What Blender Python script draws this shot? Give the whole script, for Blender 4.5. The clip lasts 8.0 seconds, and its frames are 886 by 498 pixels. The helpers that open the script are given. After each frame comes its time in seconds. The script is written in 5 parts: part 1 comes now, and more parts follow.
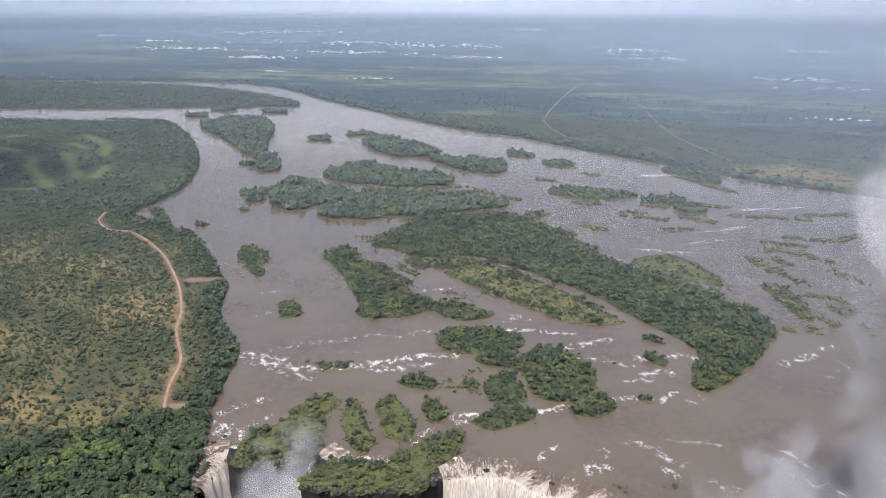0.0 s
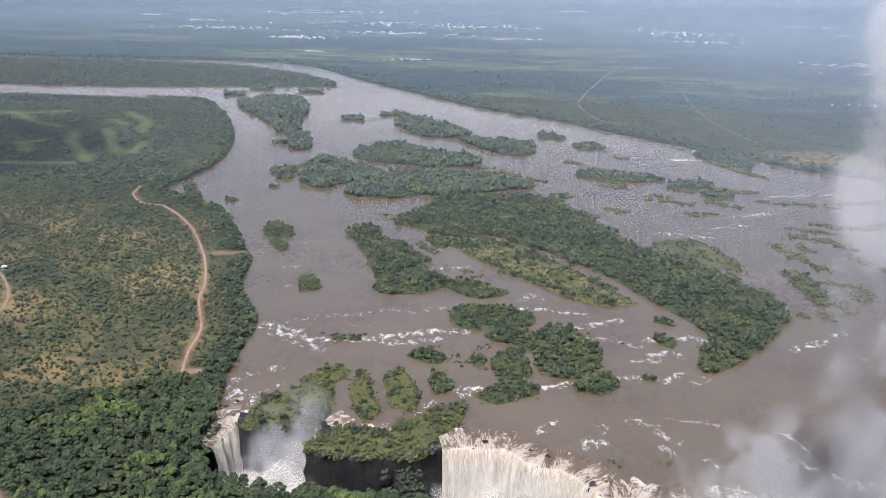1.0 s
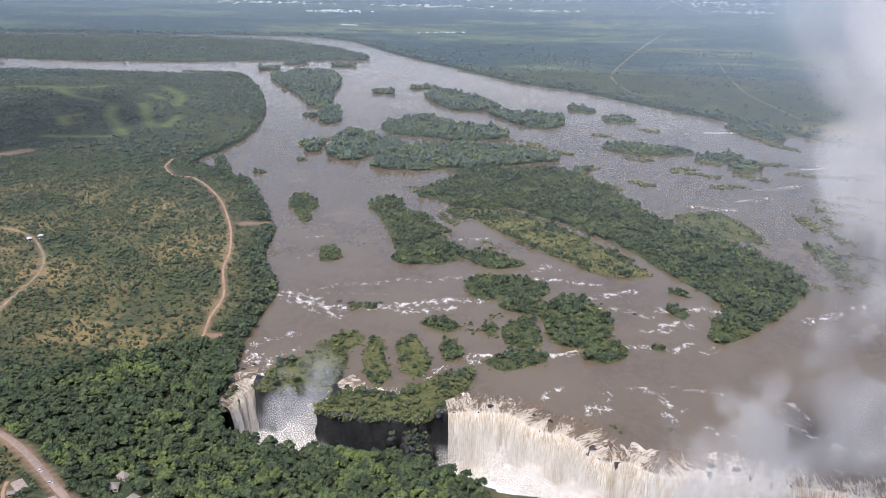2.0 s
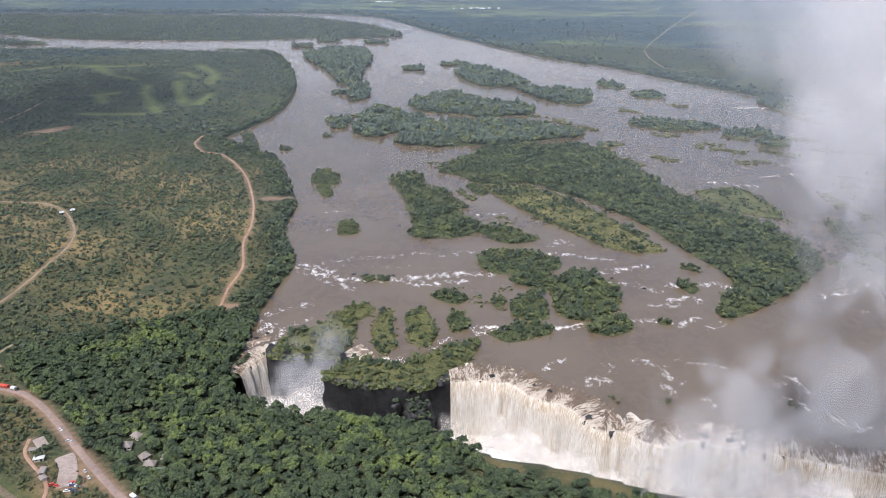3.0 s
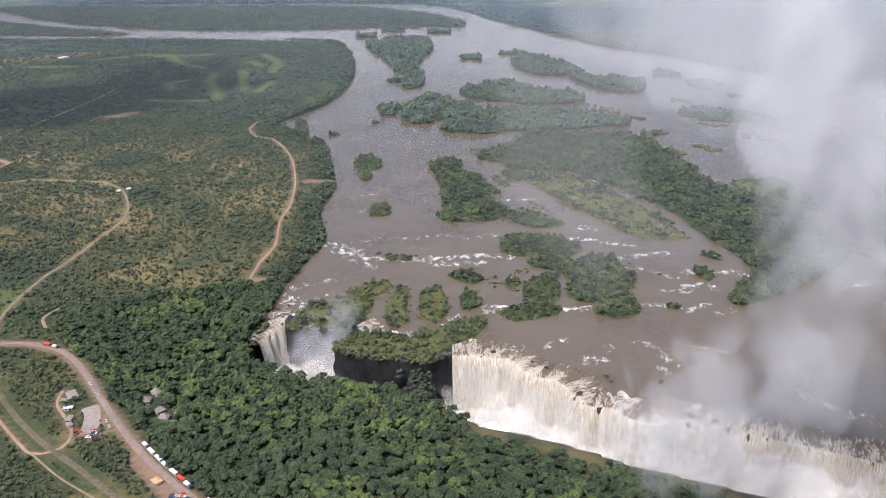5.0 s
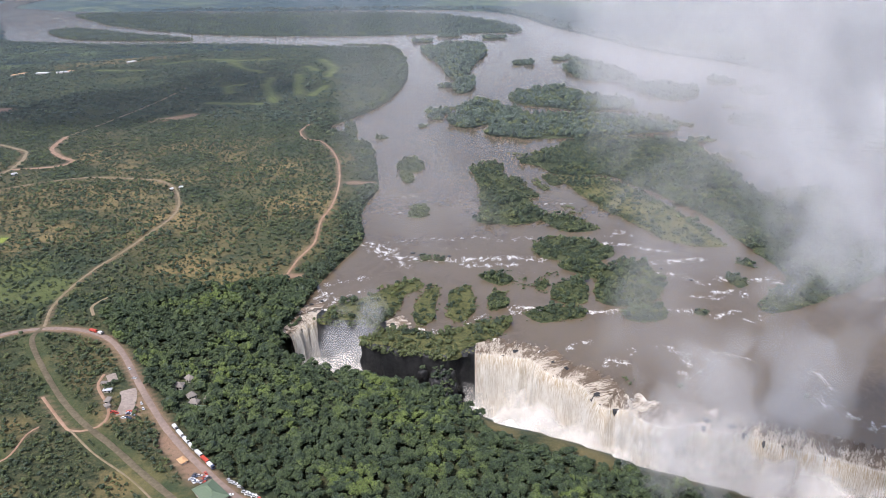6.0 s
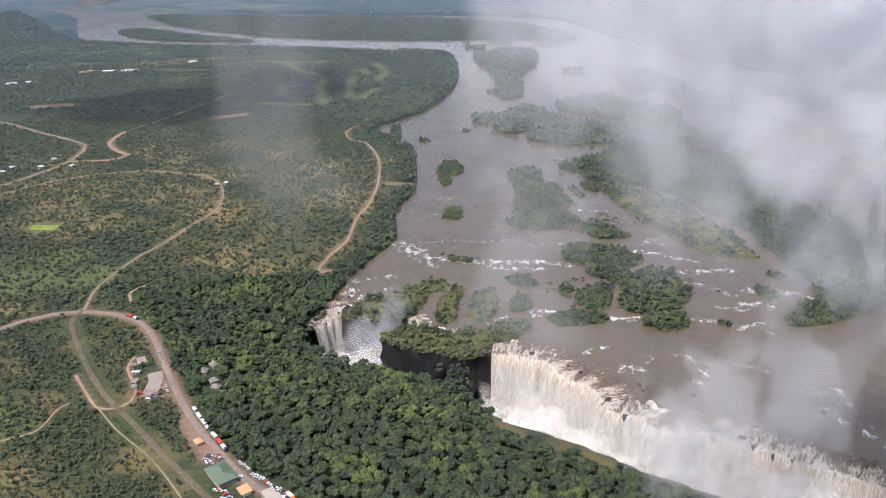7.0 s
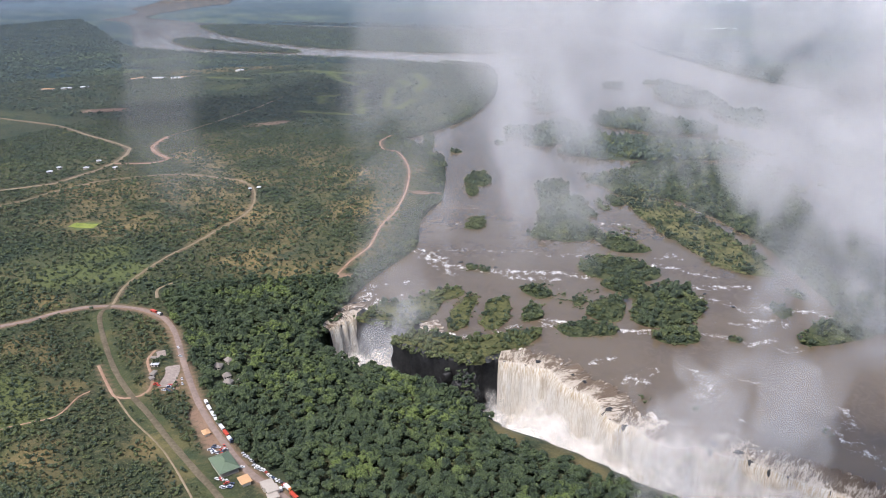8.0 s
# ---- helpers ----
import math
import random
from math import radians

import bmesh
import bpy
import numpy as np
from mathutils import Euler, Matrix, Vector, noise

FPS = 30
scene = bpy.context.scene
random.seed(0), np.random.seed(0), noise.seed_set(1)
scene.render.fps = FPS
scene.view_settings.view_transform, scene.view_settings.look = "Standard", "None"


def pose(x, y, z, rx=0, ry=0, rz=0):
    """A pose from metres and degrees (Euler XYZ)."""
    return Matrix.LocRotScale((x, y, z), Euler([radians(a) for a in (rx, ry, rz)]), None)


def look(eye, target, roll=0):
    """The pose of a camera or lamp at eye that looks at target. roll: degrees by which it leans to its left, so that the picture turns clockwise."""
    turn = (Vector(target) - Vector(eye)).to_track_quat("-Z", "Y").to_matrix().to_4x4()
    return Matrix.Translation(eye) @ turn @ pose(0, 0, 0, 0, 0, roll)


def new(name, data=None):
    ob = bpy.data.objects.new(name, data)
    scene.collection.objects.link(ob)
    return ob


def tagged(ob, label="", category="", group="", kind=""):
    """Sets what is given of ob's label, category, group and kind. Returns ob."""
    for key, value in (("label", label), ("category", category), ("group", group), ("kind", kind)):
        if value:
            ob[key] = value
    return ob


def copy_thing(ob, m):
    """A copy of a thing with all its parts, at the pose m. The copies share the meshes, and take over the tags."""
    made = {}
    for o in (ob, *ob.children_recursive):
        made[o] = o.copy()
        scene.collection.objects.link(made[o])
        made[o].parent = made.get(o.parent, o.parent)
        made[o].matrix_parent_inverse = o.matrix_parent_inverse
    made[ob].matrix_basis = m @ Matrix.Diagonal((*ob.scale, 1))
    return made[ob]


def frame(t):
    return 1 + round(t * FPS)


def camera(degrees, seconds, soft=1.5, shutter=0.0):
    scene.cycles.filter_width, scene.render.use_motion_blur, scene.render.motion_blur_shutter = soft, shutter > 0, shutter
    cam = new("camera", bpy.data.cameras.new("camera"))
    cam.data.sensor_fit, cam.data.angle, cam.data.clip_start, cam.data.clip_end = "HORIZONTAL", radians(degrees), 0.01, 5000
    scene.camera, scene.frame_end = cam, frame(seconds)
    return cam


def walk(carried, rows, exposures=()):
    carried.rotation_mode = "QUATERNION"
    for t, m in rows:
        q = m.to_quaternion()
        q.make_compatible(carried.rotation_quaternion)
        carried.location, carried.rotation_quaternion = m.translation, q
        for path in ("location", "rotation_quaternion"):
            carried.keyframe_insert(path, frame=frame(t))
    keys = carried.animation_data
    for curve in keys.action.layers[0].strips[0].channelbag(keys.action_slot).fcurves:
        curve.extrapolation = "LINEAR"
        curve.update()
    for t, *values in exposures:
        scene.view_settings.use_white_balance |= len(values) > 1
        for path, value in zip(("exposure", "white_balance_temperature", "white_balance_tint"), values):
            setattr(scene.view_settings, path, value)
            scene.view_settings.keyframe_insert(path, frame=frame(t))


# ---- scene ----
cam = camera(59.2, 8.0, soft=0.9)
PATH = [
    (0, (12.170, -3.124, 353.158), (12.167, -1.565, 352.653), 1.3),
    (0.5, (25.950, -11.336, 353.868), (25.909, -9.781, 353.346), 1.6),
    (1, (40.966, -19.300, 354.244), (40.880, -17.754, 353.702), 1.6),
    (1.5, (54.205, -26.129, 354.486), (54.079, -24.595, 353.920), 1.3),
    (3, (102.366, -42.789, 357.388), (102.116, -41.298, 356.751), -0.2),
    (3.5, (119.459, -47.112, 357.609), (119.171, -45.632, 356.963), -0.4),
    (4, (136.454, -51.742, 358.306), (136.131, -50.271, 357.656), -0.4),
    (4.5, (152.256, -55.622, 358.625), (151.898, -54.161, 357.971), -0.8),
    (6, (203.649, -66.299, 359.521), (203.121, -64.883, 358.882), -1.9),
    (6.5, (219.958, -67.556, 358.766), (219.370, -66.160, 358.135), -1.8),
    (7, (237.522, -66.410, 358.158), (236.884, -65.034, 357.534), -1.5),
    (7.5, (254.568, -65.764, 358.961), (253.887, -64.405, 358.346), -1.2),
    (8, (273.207, -66.644, 358.670), (272.479, -65.302, 358.072), -1.1),
]

walk(cam, [(t, look(eye, target, roll)) for t, eye, target, roll in PATH], [(0, 0.29, 5720, 14), (3.5, 0.29, 5720, 14), (8, 0.24, 5720, 14)])

# ---- world, sun and sky ----
SUN = Vector((-0.12, -0.46, 0.88)).normalized()
scene.cycles.transparent_max_bounces = 128
world = bpy.data.worlds.new("sky")
world.use_nodes = True
scene.world = world
wn = world.node_tree.nodes
sky = wn.new("ShaderNodeTexSky")
sky.sky_type = "NISHITA"
sky.sun_disc = False
sky.sun_elevation = math.asin(SUN.z)
sky.sun_rotation = math.atan2(SUN.x, SUN.y)
sky.air_density, sky.dust_density, sky.ozone_density = 1.2, 6.5, 1.0
wn["Background"].inputs["Strength"].default_value = 0.15
world.node_tree.links.new(sky.outputs[0], wn["Background"].inputs["Color"])
sun_data = bpy.data.lights.new("sun", "SUN")
sun_data.energy, sun_data.angle, sun_data.color = 2.6, radians(2.0), (1.0, 0.95, 0.87)
sun = new("sun", sun_data)
sun.matrix_world = look(SUN * 100, (0, 0, 0))


# ---- materials ----
def material(name, rough=0.85, spec=0.3):
    m = bpy.data.materials.new(name)
    m.use_nodes = True
    b = m.node_tree.nodes["Principled BSDF"]
    b.inputs["Roughness"].default_value = rough
    b.inputs["Specular IOR Level"].default_value = spec
    return m, m.node_tree.nodes, m.node_tree.links, b


def node(nodes, kind, **values):
    n = nodes.new(kind)
    for key, v in values.items():
        n.inputs[key.replace("_", " ")].default_value = v
    return n


def noise_of(nodes, links, vector, scale, detail=5.0, rough=0.6):
    n = node(nodes, "ShaderNodeTexNoise", Scale=scale, Detail=detail, Roughness=rough)
    links.new(vector, n.inputs["Vector"])
    return n.outputs["Fac"]


def ramp(nodes, links, fac, lo, hi):
    """A smooth step from lo to hi."""
    n = nodes.new("ShaderNodeMapRange")
    n.interpolation_type = "SMOOTHSTEP"
    n.inputs["From Min"].default_value, n.inputs["From Max"].default_value = lo, hi
    links.new(fac, n.inputs["Value"])
    return n.outputs["Result"]


def maths(nodes, links, op, a, b):
    n = nodes.new("ShaderNodeMath")
    n.operation = op
    for k, v in enumerate((a, b)):
        if isinstance(v, (int, float)):
            n.inputs[k].default_value = v
        else:
            links.new(v, n.inputs[k])
    return n.outputs[0]


def mixed(nodes, links, fac, a, b):
    n = nodes.new("ShaderNodeMix")
    n.data_type = "RGBA"
    for k, v in ((0, fac), (6, a), (7, b)):
        if isinstance(v, (int, float)):
            n.inputs[k].default_value = v
        elif isinstance(v, tuple):
            n.inputs[k].default_value = (*v, 1)
        else:
            links.new(v, n.inputs[k])
    return n.outputs[2]


def bumped(nodes, links, b, height, strength, distance):
    n = node(nodes, "ShaderNodeBump", Strength=strength, Distance=distance)
    links.new(height, n.inputs["Height"])
    links.new(n.outputs[0], b.inputs["Normal"])


def attribute(nodes, name):
    n = nodes.new("ShaderNodeAttribute")
    n.attribute_name = name
    return n


def ground_material():
    m, n, l, b = material("bush_ground", 0.95, 0.15)
    # bluish sheen stands in for haze on ground seen at a low angle
    b.inputs["Sheen Weight"].default_value, b.inputs["Sheen Roughness"].default_value = 0.06, 0.4
    b.inputs["Sheen Tint"].default_value = (0.8, 0.9, 1.0, 1)
    plan = attribute(n, "plan").outputs["Vector"]
    cover = n.new("ShaderNodeSeparateColor")
    l.new(attribute(n, "cover").outputs["Color"], cover.inputs[0])
    big = noise_of(n, l, plan, 0.0035, 6, 0.62)
    mid = noise_of(n, l, plan, 0.03, 6, 0.7)
    fine = noise_of(n, l, plan, 0.35, 4, 0.7)
    col = mixed(n, l, ramp(n, l, mid, 0.35, 0.65), (0.028, 0.037, 0.019), (0.048, 0.057, 0.026))
    col = mixed(n, l, ramp(n, l, big, 0.50, 0.66), col, (0.072, 0.084, 0.032))
    col = mixed(n, l, ramp(n, l, noise_of(n, l, plan, 0.13, 5, 0.75), 0.48, 0.62), col, (0.077, 0.076, 0.037))
    col = mixed(n, l, ramp(n, l, fine, 0.5, 0.8), col, (0.132, 0.114, 0.053))
    col = mixed(n, l, ramp(n, l, noise_of(n, l, plan, 0.011, 5, 0.6), 0.50, 0.62), col, (0.035, 0.049, 0.026))
    dry = maths(n, l, "MULTIPLY", cover.outputs[0], ramp(n, l, mid, 0.36, 0.56))
    col = mixed(n, l, dry, col, mixed(n, l, fine, (0.138, 0.112, 0.040), (0.285, 0.200, 0.095)))
    lawn = maths(n, l, "MULTIPLY", cover.outputs[2], ramp(n, l, mid, 0.25, 0.45))
    col = mixed(n, l, lawn, col, mixed(n, l, fine, (0.076, 0.098, 0.032), (0.128, 0.142, 0.047)))
    soil = maths(n, l, "MULTIPLY", cover.outputs[1], ramp(n, l, fine, 0.2, 0.5))
    col = mixed(n, l, soil, col, mixed(n, l, mid, (0.202, 0.123, 0.079), (0.273, 0.185, 0.123)))
    l.new(col, b.inputs["Base Color"])
    bumped(n, l, b, maths(n, l, "ADD", mid, fine), 0.5, 2.0)
    return m


def leaf_material(name, dark, light, sunny, scale=0.9, haze_sheen=0.05):
    """Foliage: clump by clump, tree by tree and stand by stand."""
    m, n, l, b = material(name, 0.75, 0.25)
    # this sheen imitates haze: it pales foliage at grazing angles
    b.inputs["Sheen Weight"].default_value, b.inputs["Sheen Roughness"].default_value = haze_sheen, 0.4
    b.inputs["Sheen Tint"].default_value = (0.8, 0.9, 1.0, 1)
    geo = n.new("ShaderNodeNewGeometry")
    rnd = geo.outputs["Random Per Island"]
    fine = noise_of(n, l, geo.outputs["Position"], scale, 5, 0.75)
    tree = noise_of(n, l, geo.outputs["Position"], 0.10, 2, 0.5)
    wide = noise_of(n, l, geo.outputs["Position"], 0.016, 4, 0.6)
    tone = maths(n, l, "ADD", maths(n, l, "MULTIPLY", rnd, 0.35), maths(n, l, "MULTIPLY", ramp(n, l, tree, 0.40, 0.60), 0.65))
    col = mixed(n, l, tone, dark, light)
    col = mixed(n, l, maths(n, l, "MULTIPLY", ramp(n, l, wide, 0.48, 0.64), ramp(n, l, tree, 0.42, 0.58)), col, sunny)
    # fine noise paints shaded gaps and sunlit flecks into the foliage
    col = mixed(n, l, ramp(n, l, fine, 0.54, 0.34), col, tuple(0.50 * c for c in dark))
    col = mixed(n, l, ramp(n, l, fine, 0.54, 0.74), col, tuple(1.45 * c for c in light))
    l.new(col, b.inputs["Base Color"])
    bumped(n, l, b, fine, 0.9, 1.2)
    return m


def plain_material(name, a, c, scale, rough=0.9, spec=0.2, bump=0.3):
    m, n, l, b = material(name, rough, spec)
    geo = n.new("ShaderNodeNewGeometry")
    f = noise_of(n, l, geo.outputs["Position"], scale, 5, 0.65)
    g = noise_of(n, l, geo.outputs["Position"], scale * 0.13, 3, 0.6)
    l.new(mixed(n, l, ramp(n, l, maths(n, l, "ADD", maths(n, l, "MULTIPLY", f, 0.6), maths(n, l, "MULTIPLY", g, 0.4)), 0.35, 0.65), a, c), b.inputs["Base Color"])
    bumped(n, l, b, f, bump, 1.0)
    return m


def water_material():
    m, n, l, b = material("silty_water", 0.22, 1.0)
    plan = attribute(n, "plan").outputs["Vector"]
    foam = attribute(n, "foam").outputs["Fac"]
    stretch = node(n, "ShaderNodeMapping", Scale=(1.0, 0.75, 1.0))
    l.new(plan, stretch.inputs["Vector"])
    wave = noise_of(n, l, plan, 0.22, 6, 0.65)
    slow = noise_of(n, l, plan, 0.008, 4, 0.55)
    lace = noise_of(n, l, stretch.outputs[0], 0.42, 8, 0.68)
    lace.node.inputs["Distortion"].default_value = 1.6
    surge = ramp(n, l, noise_of(n, l, stretch.outputs[0], 0.11, 6, 0.75), 0.38, 0.62)
    off = n.new("ShaderNodeMath")
    off.operation = "ABSOLUTE"
    l.new(maths(n, l, "SUBTRACT", lace, 0.5), off.inputs[0])
    thread = maths(n, l, "SUBTRACT", 1.0, maths(n, l, "MULTIPLY", off.outputs[0], 6.5))
    push = maths(n, l, "MULTIPLY", foam, maths(n, l, "ADD", maths(n, l, "MULTIPLY", surge, 0.85), 0.10))
    white = ramp(n, l, maths(n, l, "ADD", thread, push), 1.37, 1.54)
    white = maths(n, l, "MULTIPLY", white, ramp(n, l, foam, 0.02, 0.12))
    col = mixed(n, l, ramp(n, l, slow, 0.35, 0.65), (0.106, 0.077, 0.046), (0.134, 0.102, 0.063))
    swirl = noise_of(n, l, stretch.outputs[0], 0.07, 9, 0.72)
    swirl.node.inputs["Distortion"].default_value = 0.9
    col = mixed(n, l, ramp(n, l, swirl, 0.40, 0.66), col, (0.136, 0.102, 0.064))
    l.new(mixed(n, l, white, col, (0.77, 0.715, 0.64)), b.inputs["Base Color"])
    l.new(maths(n, l, "ADD", maths(n, l, "MULTIPLY", white, 0.45), 0.17), b.inputs["Roughness"])
    bumped(n, l, b, maths(n, l, "ADD", wave, maths(n, l, "MULTIPLY", lace, 0.8)), 0.07, 0.4)
    return m


def falls_material():
    m, n, l, b = material("falling_water", 0.7, 0.3)
    flow = attribute(n, "flow").outputs["Vector"]
    st = node(n, "ShaderNodeMapping", Scale=(1.0, 0.05, 1.0))
    l.new(flow, st.inputs["Vector"])
    thread = noise_of(n, l, st.outputs[0], 1.3, 8, 0.74)
    wide = noise_of(n, l, st.outputs[0], 0.12, 4, 0.6)
    t = maths(n, l, "ADD", maths(n, l, "MULTIPLY", thread, 0.75), maths(n, l, "MULTIPLY", wide, 0.28))
    col = mixed(n, l, ramp(n, l, t, 0.40, 0.58), (0.53, 0.46, 0.36), (0.76, 0.72, 0.64))
    silt = attribute(n, "silt").outputs["Fac"]
    col = mixed(n, l, maths(n, l, "MULTIPLY", silt, ramp(n, l, thread, 0.60, 0.42)), col, (0.38, 0.25, 0.085))
    part_of = n.new("ShaderNodeSeparateXYZ")
    l.new(flow, part_of.inputs[0])
    lean = node(n, "ShaderNodeMapping", Scale=(1.0, 0.26, 1.0), Rotation=(0, 0, 0.35))
    l.new(flow, lean.inputs["Vector"])
    churn = noise_of(n, l, lean.outputs[0], 0.34, 10, 0.74)
    churn.node.inputs["Distortion"].default_value = 1.2
    near_lip = ramp(n, l, part_of.outputs["Y"], -34, -4)
    lobe = noise_of(n, l, lean.outputs[0], 0.075, 4, 0.6)
    churn = maths(n, l, "ADD", maths(n, l, "MULTIPLY", churn, 0.65), maths(n, l, "MULTIPLY", lobe, 0.45))
    white = ramp(n, l, maths(n, l, "ADD", churn, maths(n, l, "MULTIPLY", near_lip, 0.07)), 0.565, 0.655)
    crest = attribute(n, "crest").outputs["Fac"]
    col = mixed(n, l, crest, col, mixed(n, l, ramp(n, l, churn, 0.62, 0.72), mixed(n, l, white, (0.150, 0.108, 0.072), (0.52, 0.445, 0.35)), (0.78, 0.735, 0.65)))
    l.new(col, b.inputs["Base Color"])
    bumped(n, l, b, maths(n, l, "ADD", t, maths(n, l, "MULTIPLY", churn, crest)), 0.8, 2.5)
    return m


def mist_material(name, strength, tint, scale=0.022):
    """Droplets in the air: thin and ragged towards the rim of each drift, uneven within."""
    m = bpy.data.materials.new(name)
    m.use_nodes = True
    n, l = m.node_tree.nodes, m.node_tree.links
    n.remove(n["Principled BSDF"])
    uv = n.new("ShaderNodeUVMap")
    geo = n.new("ShaderNodeNewGeometry")
    tall = node(n, "ShaderNodeMapping", Scale=(1.0, 1.0, 0.75))
    l.new(geo.outputs["Position"], tall.inputs["Vector"])
    wob = noise_of(n, l, tall.outputs[0], scale, 5, 0.55)
    wob.node.inputs["Distortion"].default_value = 0.5
    ball = node(n, "ShaderNodeMapping", Location=(-1, -1, 0), Scale=(2, 2, 2))
    l.new(uv.outputs[0], ball.inputs["Vector"])
    grad = n.new("ShaderNodeTexGradient")
    grad.gradient_type = "SPHERICAL"
    l.new(ball.outputs[0], grad.inputs["Vector"])
    core = maths(n, l, "ADD", grad.outputs["Fac"], maths(n, l, "MULTIPLY", maths(n, l, "SUBTRACT", wob, 0.5), 3.0))
    body = maths(n, l, "MULTIPLY", ramp(n, l, core, 0.22, 0.66), ramp(n, l, grad.outputs["Fac"], 0.0, 0.30))
    alpha = maths(n, l, "MULTIPLY", body, strength)
    d = node(n, "ShaderNodeBsdfDiffuse", Color=(*tint, 1))
    way = node(n, "ShaderNodeCombineXYZ", X=SUN.x, Y=SUN.y, Z=SUN.z)
    l.new(way.outputs[0], d.inputs["Normal"])
    clear = n.new("ShaderNodeBsdfTransparent")
    out = n.new("ShaderNodeMixShader")
    l.new(alpha, out.inputs["Fac"])
    l.new(clear.outputs[0], out.inputs[1])
    l.new(d.outputs[0], out.inputs[2])
    l.new(out.outputs[0], n["Material Output"].inputs["Surface"])
    return m


def haze_material():
    """Bluish see-through sheets added in place of aerial haze, a little in each layer."""
    m = bpy.data.materials.new("haze_sheets")
    m.use_nodes = True
    n, l = m.node_tree.nodes, m.node_tree.links
    n.remove(n["Principled BSDF"])
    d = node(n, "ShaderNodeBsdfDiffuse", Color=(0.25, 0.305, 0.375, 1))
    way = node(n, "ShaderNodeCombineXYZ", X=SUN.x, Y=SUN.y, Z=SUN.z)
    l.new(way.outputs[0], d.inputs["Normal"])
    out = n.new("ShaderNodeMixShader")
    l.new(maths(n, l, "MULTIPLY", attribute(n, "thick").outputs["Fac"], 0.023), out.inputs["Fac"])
    l.new(n.new("ShaderNodeBsdfTransparent").outputs[0], out.inputs[1])
    l.new(d.outputs[0], out.inputs[2])
    l.new(out.outputs[0], n["Material Output"].inputs["Surface"])
    return m


def distance_material():
    """The plain out towards the skyline, with distance haze painted into its colour."""
    m, n, l, b = material("haze_painted_plain", 1.0, 0.0)
    plan = attribute(n, "plan").outputs["Vector"]
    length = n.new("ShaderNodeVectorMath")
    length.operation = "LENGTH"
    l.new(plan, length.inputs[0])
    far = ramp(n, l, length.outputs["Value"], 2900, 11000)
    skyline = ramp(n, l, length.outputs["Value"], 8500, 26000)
    belt = node(n, "ShaderNodeMapping", Scale=(0.4, 1.0, 1.0))
    l.new(plan, belt.inputs["Vector"])
    big = noise_of(n, l, belt.outputs[0], 0.0016, 7, 0.66)
    mid = noise_of(n, l, belt.outputs[0], 0.009, 7, 0.72)
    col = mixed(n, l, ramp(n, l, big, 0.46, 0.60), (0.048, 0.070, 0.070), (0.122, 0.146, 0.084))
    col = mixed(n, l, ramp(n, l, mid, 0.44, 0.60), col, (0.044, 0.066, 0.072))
    # haze colours: bluish first, then pale, mixed in with growing distance
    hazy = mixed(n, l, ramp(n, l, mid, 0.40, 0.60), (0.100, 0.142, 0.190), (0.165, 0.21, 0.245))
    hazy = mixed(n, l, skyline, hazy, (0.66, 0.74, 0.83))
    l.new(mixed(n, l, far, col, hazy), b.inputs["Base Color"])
    return m


GROUND = ground_material()
WATER = water_material()
FALLS = falls_material()
ROCK = plain_material("wet_basalt", (0.009, 0.010, 0.011), (0.033, 0.031, 0.030), 0.25, 0.55, 0.4, 0.9)
TURF = plain_material("island_turf", (0.030, 0.041, 0.019), (0.078, 0.086, 0.038), 0.35)
DRYTURF = plain_material("island_dry_grass", (0.060, 0.068, 0.028), (0.165, 0.145, 0.060), 0.22)
REED = plain_material("reed_bed", (0.06, 0.075, 0.032), (0.13, 0.125, 0.06), 0.15)
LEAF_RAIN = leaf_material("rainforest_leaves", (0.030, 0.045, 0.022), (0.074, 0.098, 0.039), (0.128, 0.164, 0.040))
LEAF_BUSH = leaf_material("bush_leaves", (0.039, 0.054, 0.028), (0.076, 0.097, 0.042), (0.088, 0.108, 0.038), haze_sheen=0.10)
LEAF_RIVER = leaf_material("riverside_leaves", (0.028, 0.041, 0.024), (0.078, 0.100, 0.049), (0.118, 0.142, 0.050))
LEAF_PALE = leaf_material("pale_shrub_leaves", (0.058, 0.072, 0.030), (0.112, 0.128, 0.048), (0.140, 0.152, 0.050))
# farther leaves and undergrowth are tinted paler and bluer to imitate haze
LEAF_FARHAZE = leaf_material("far_woodland_leaves_hazed", (0.046, 0.063, 0.048), (0.070, 0.092, 0.062), (0.092, 0.114, 0.064), 0.5, 0.15)
LEAF_MIDHAZE = leaf_material("mid_distance_leaves_hazed", (0.044, 0.061, 0.042), (0.080, 0.102, 0.062), (0.108, 0.132, 0.056), 0.7, 0.18)
LIPTURF = plain_material("spray_fed_grass", (0.040, 0.048, 0.020), (0.122, 0.118, 0.044), 0.4)
FARTURF = plain_material("far_undergrowth_hazed", (0.042, 0.058, 0.042), (0.078, 0.098, 0.062), 0.02)
BARK = plain_material("bark", (0.07, 0.05, 0.035), (0.16, 0.13, 0.10), 2.0)
ASPHALT = plain_material("worn_asphalt", (0.19, 0.145, 0.12), (0.28, 0.21, 0.17), 0.3)
DIRT = plain_material("red_dirt", (0.25, 0.155, 0.10), (0.35, 0.235, 0.16), 0.2)
TRACK = plain_material("gravel_track", (0.17, 0.14, 0.08), (0.27, 0.21, 0.14), 0.2)
BALLAST = plain_material("railway_ballast", (0.09, 0.075, 0.048), (0.16, 0.13, 0.085), 0.4)
SKYSHELL = plain_material("low_sky_shell", (0.72, 0.76, 0.80), (0.82, 0.85, 0.88), 0.002, bump=0.0)
MIST = mist_material("spray_mist", 0.24, (0.70, 0.665, 0.61), 0.04)
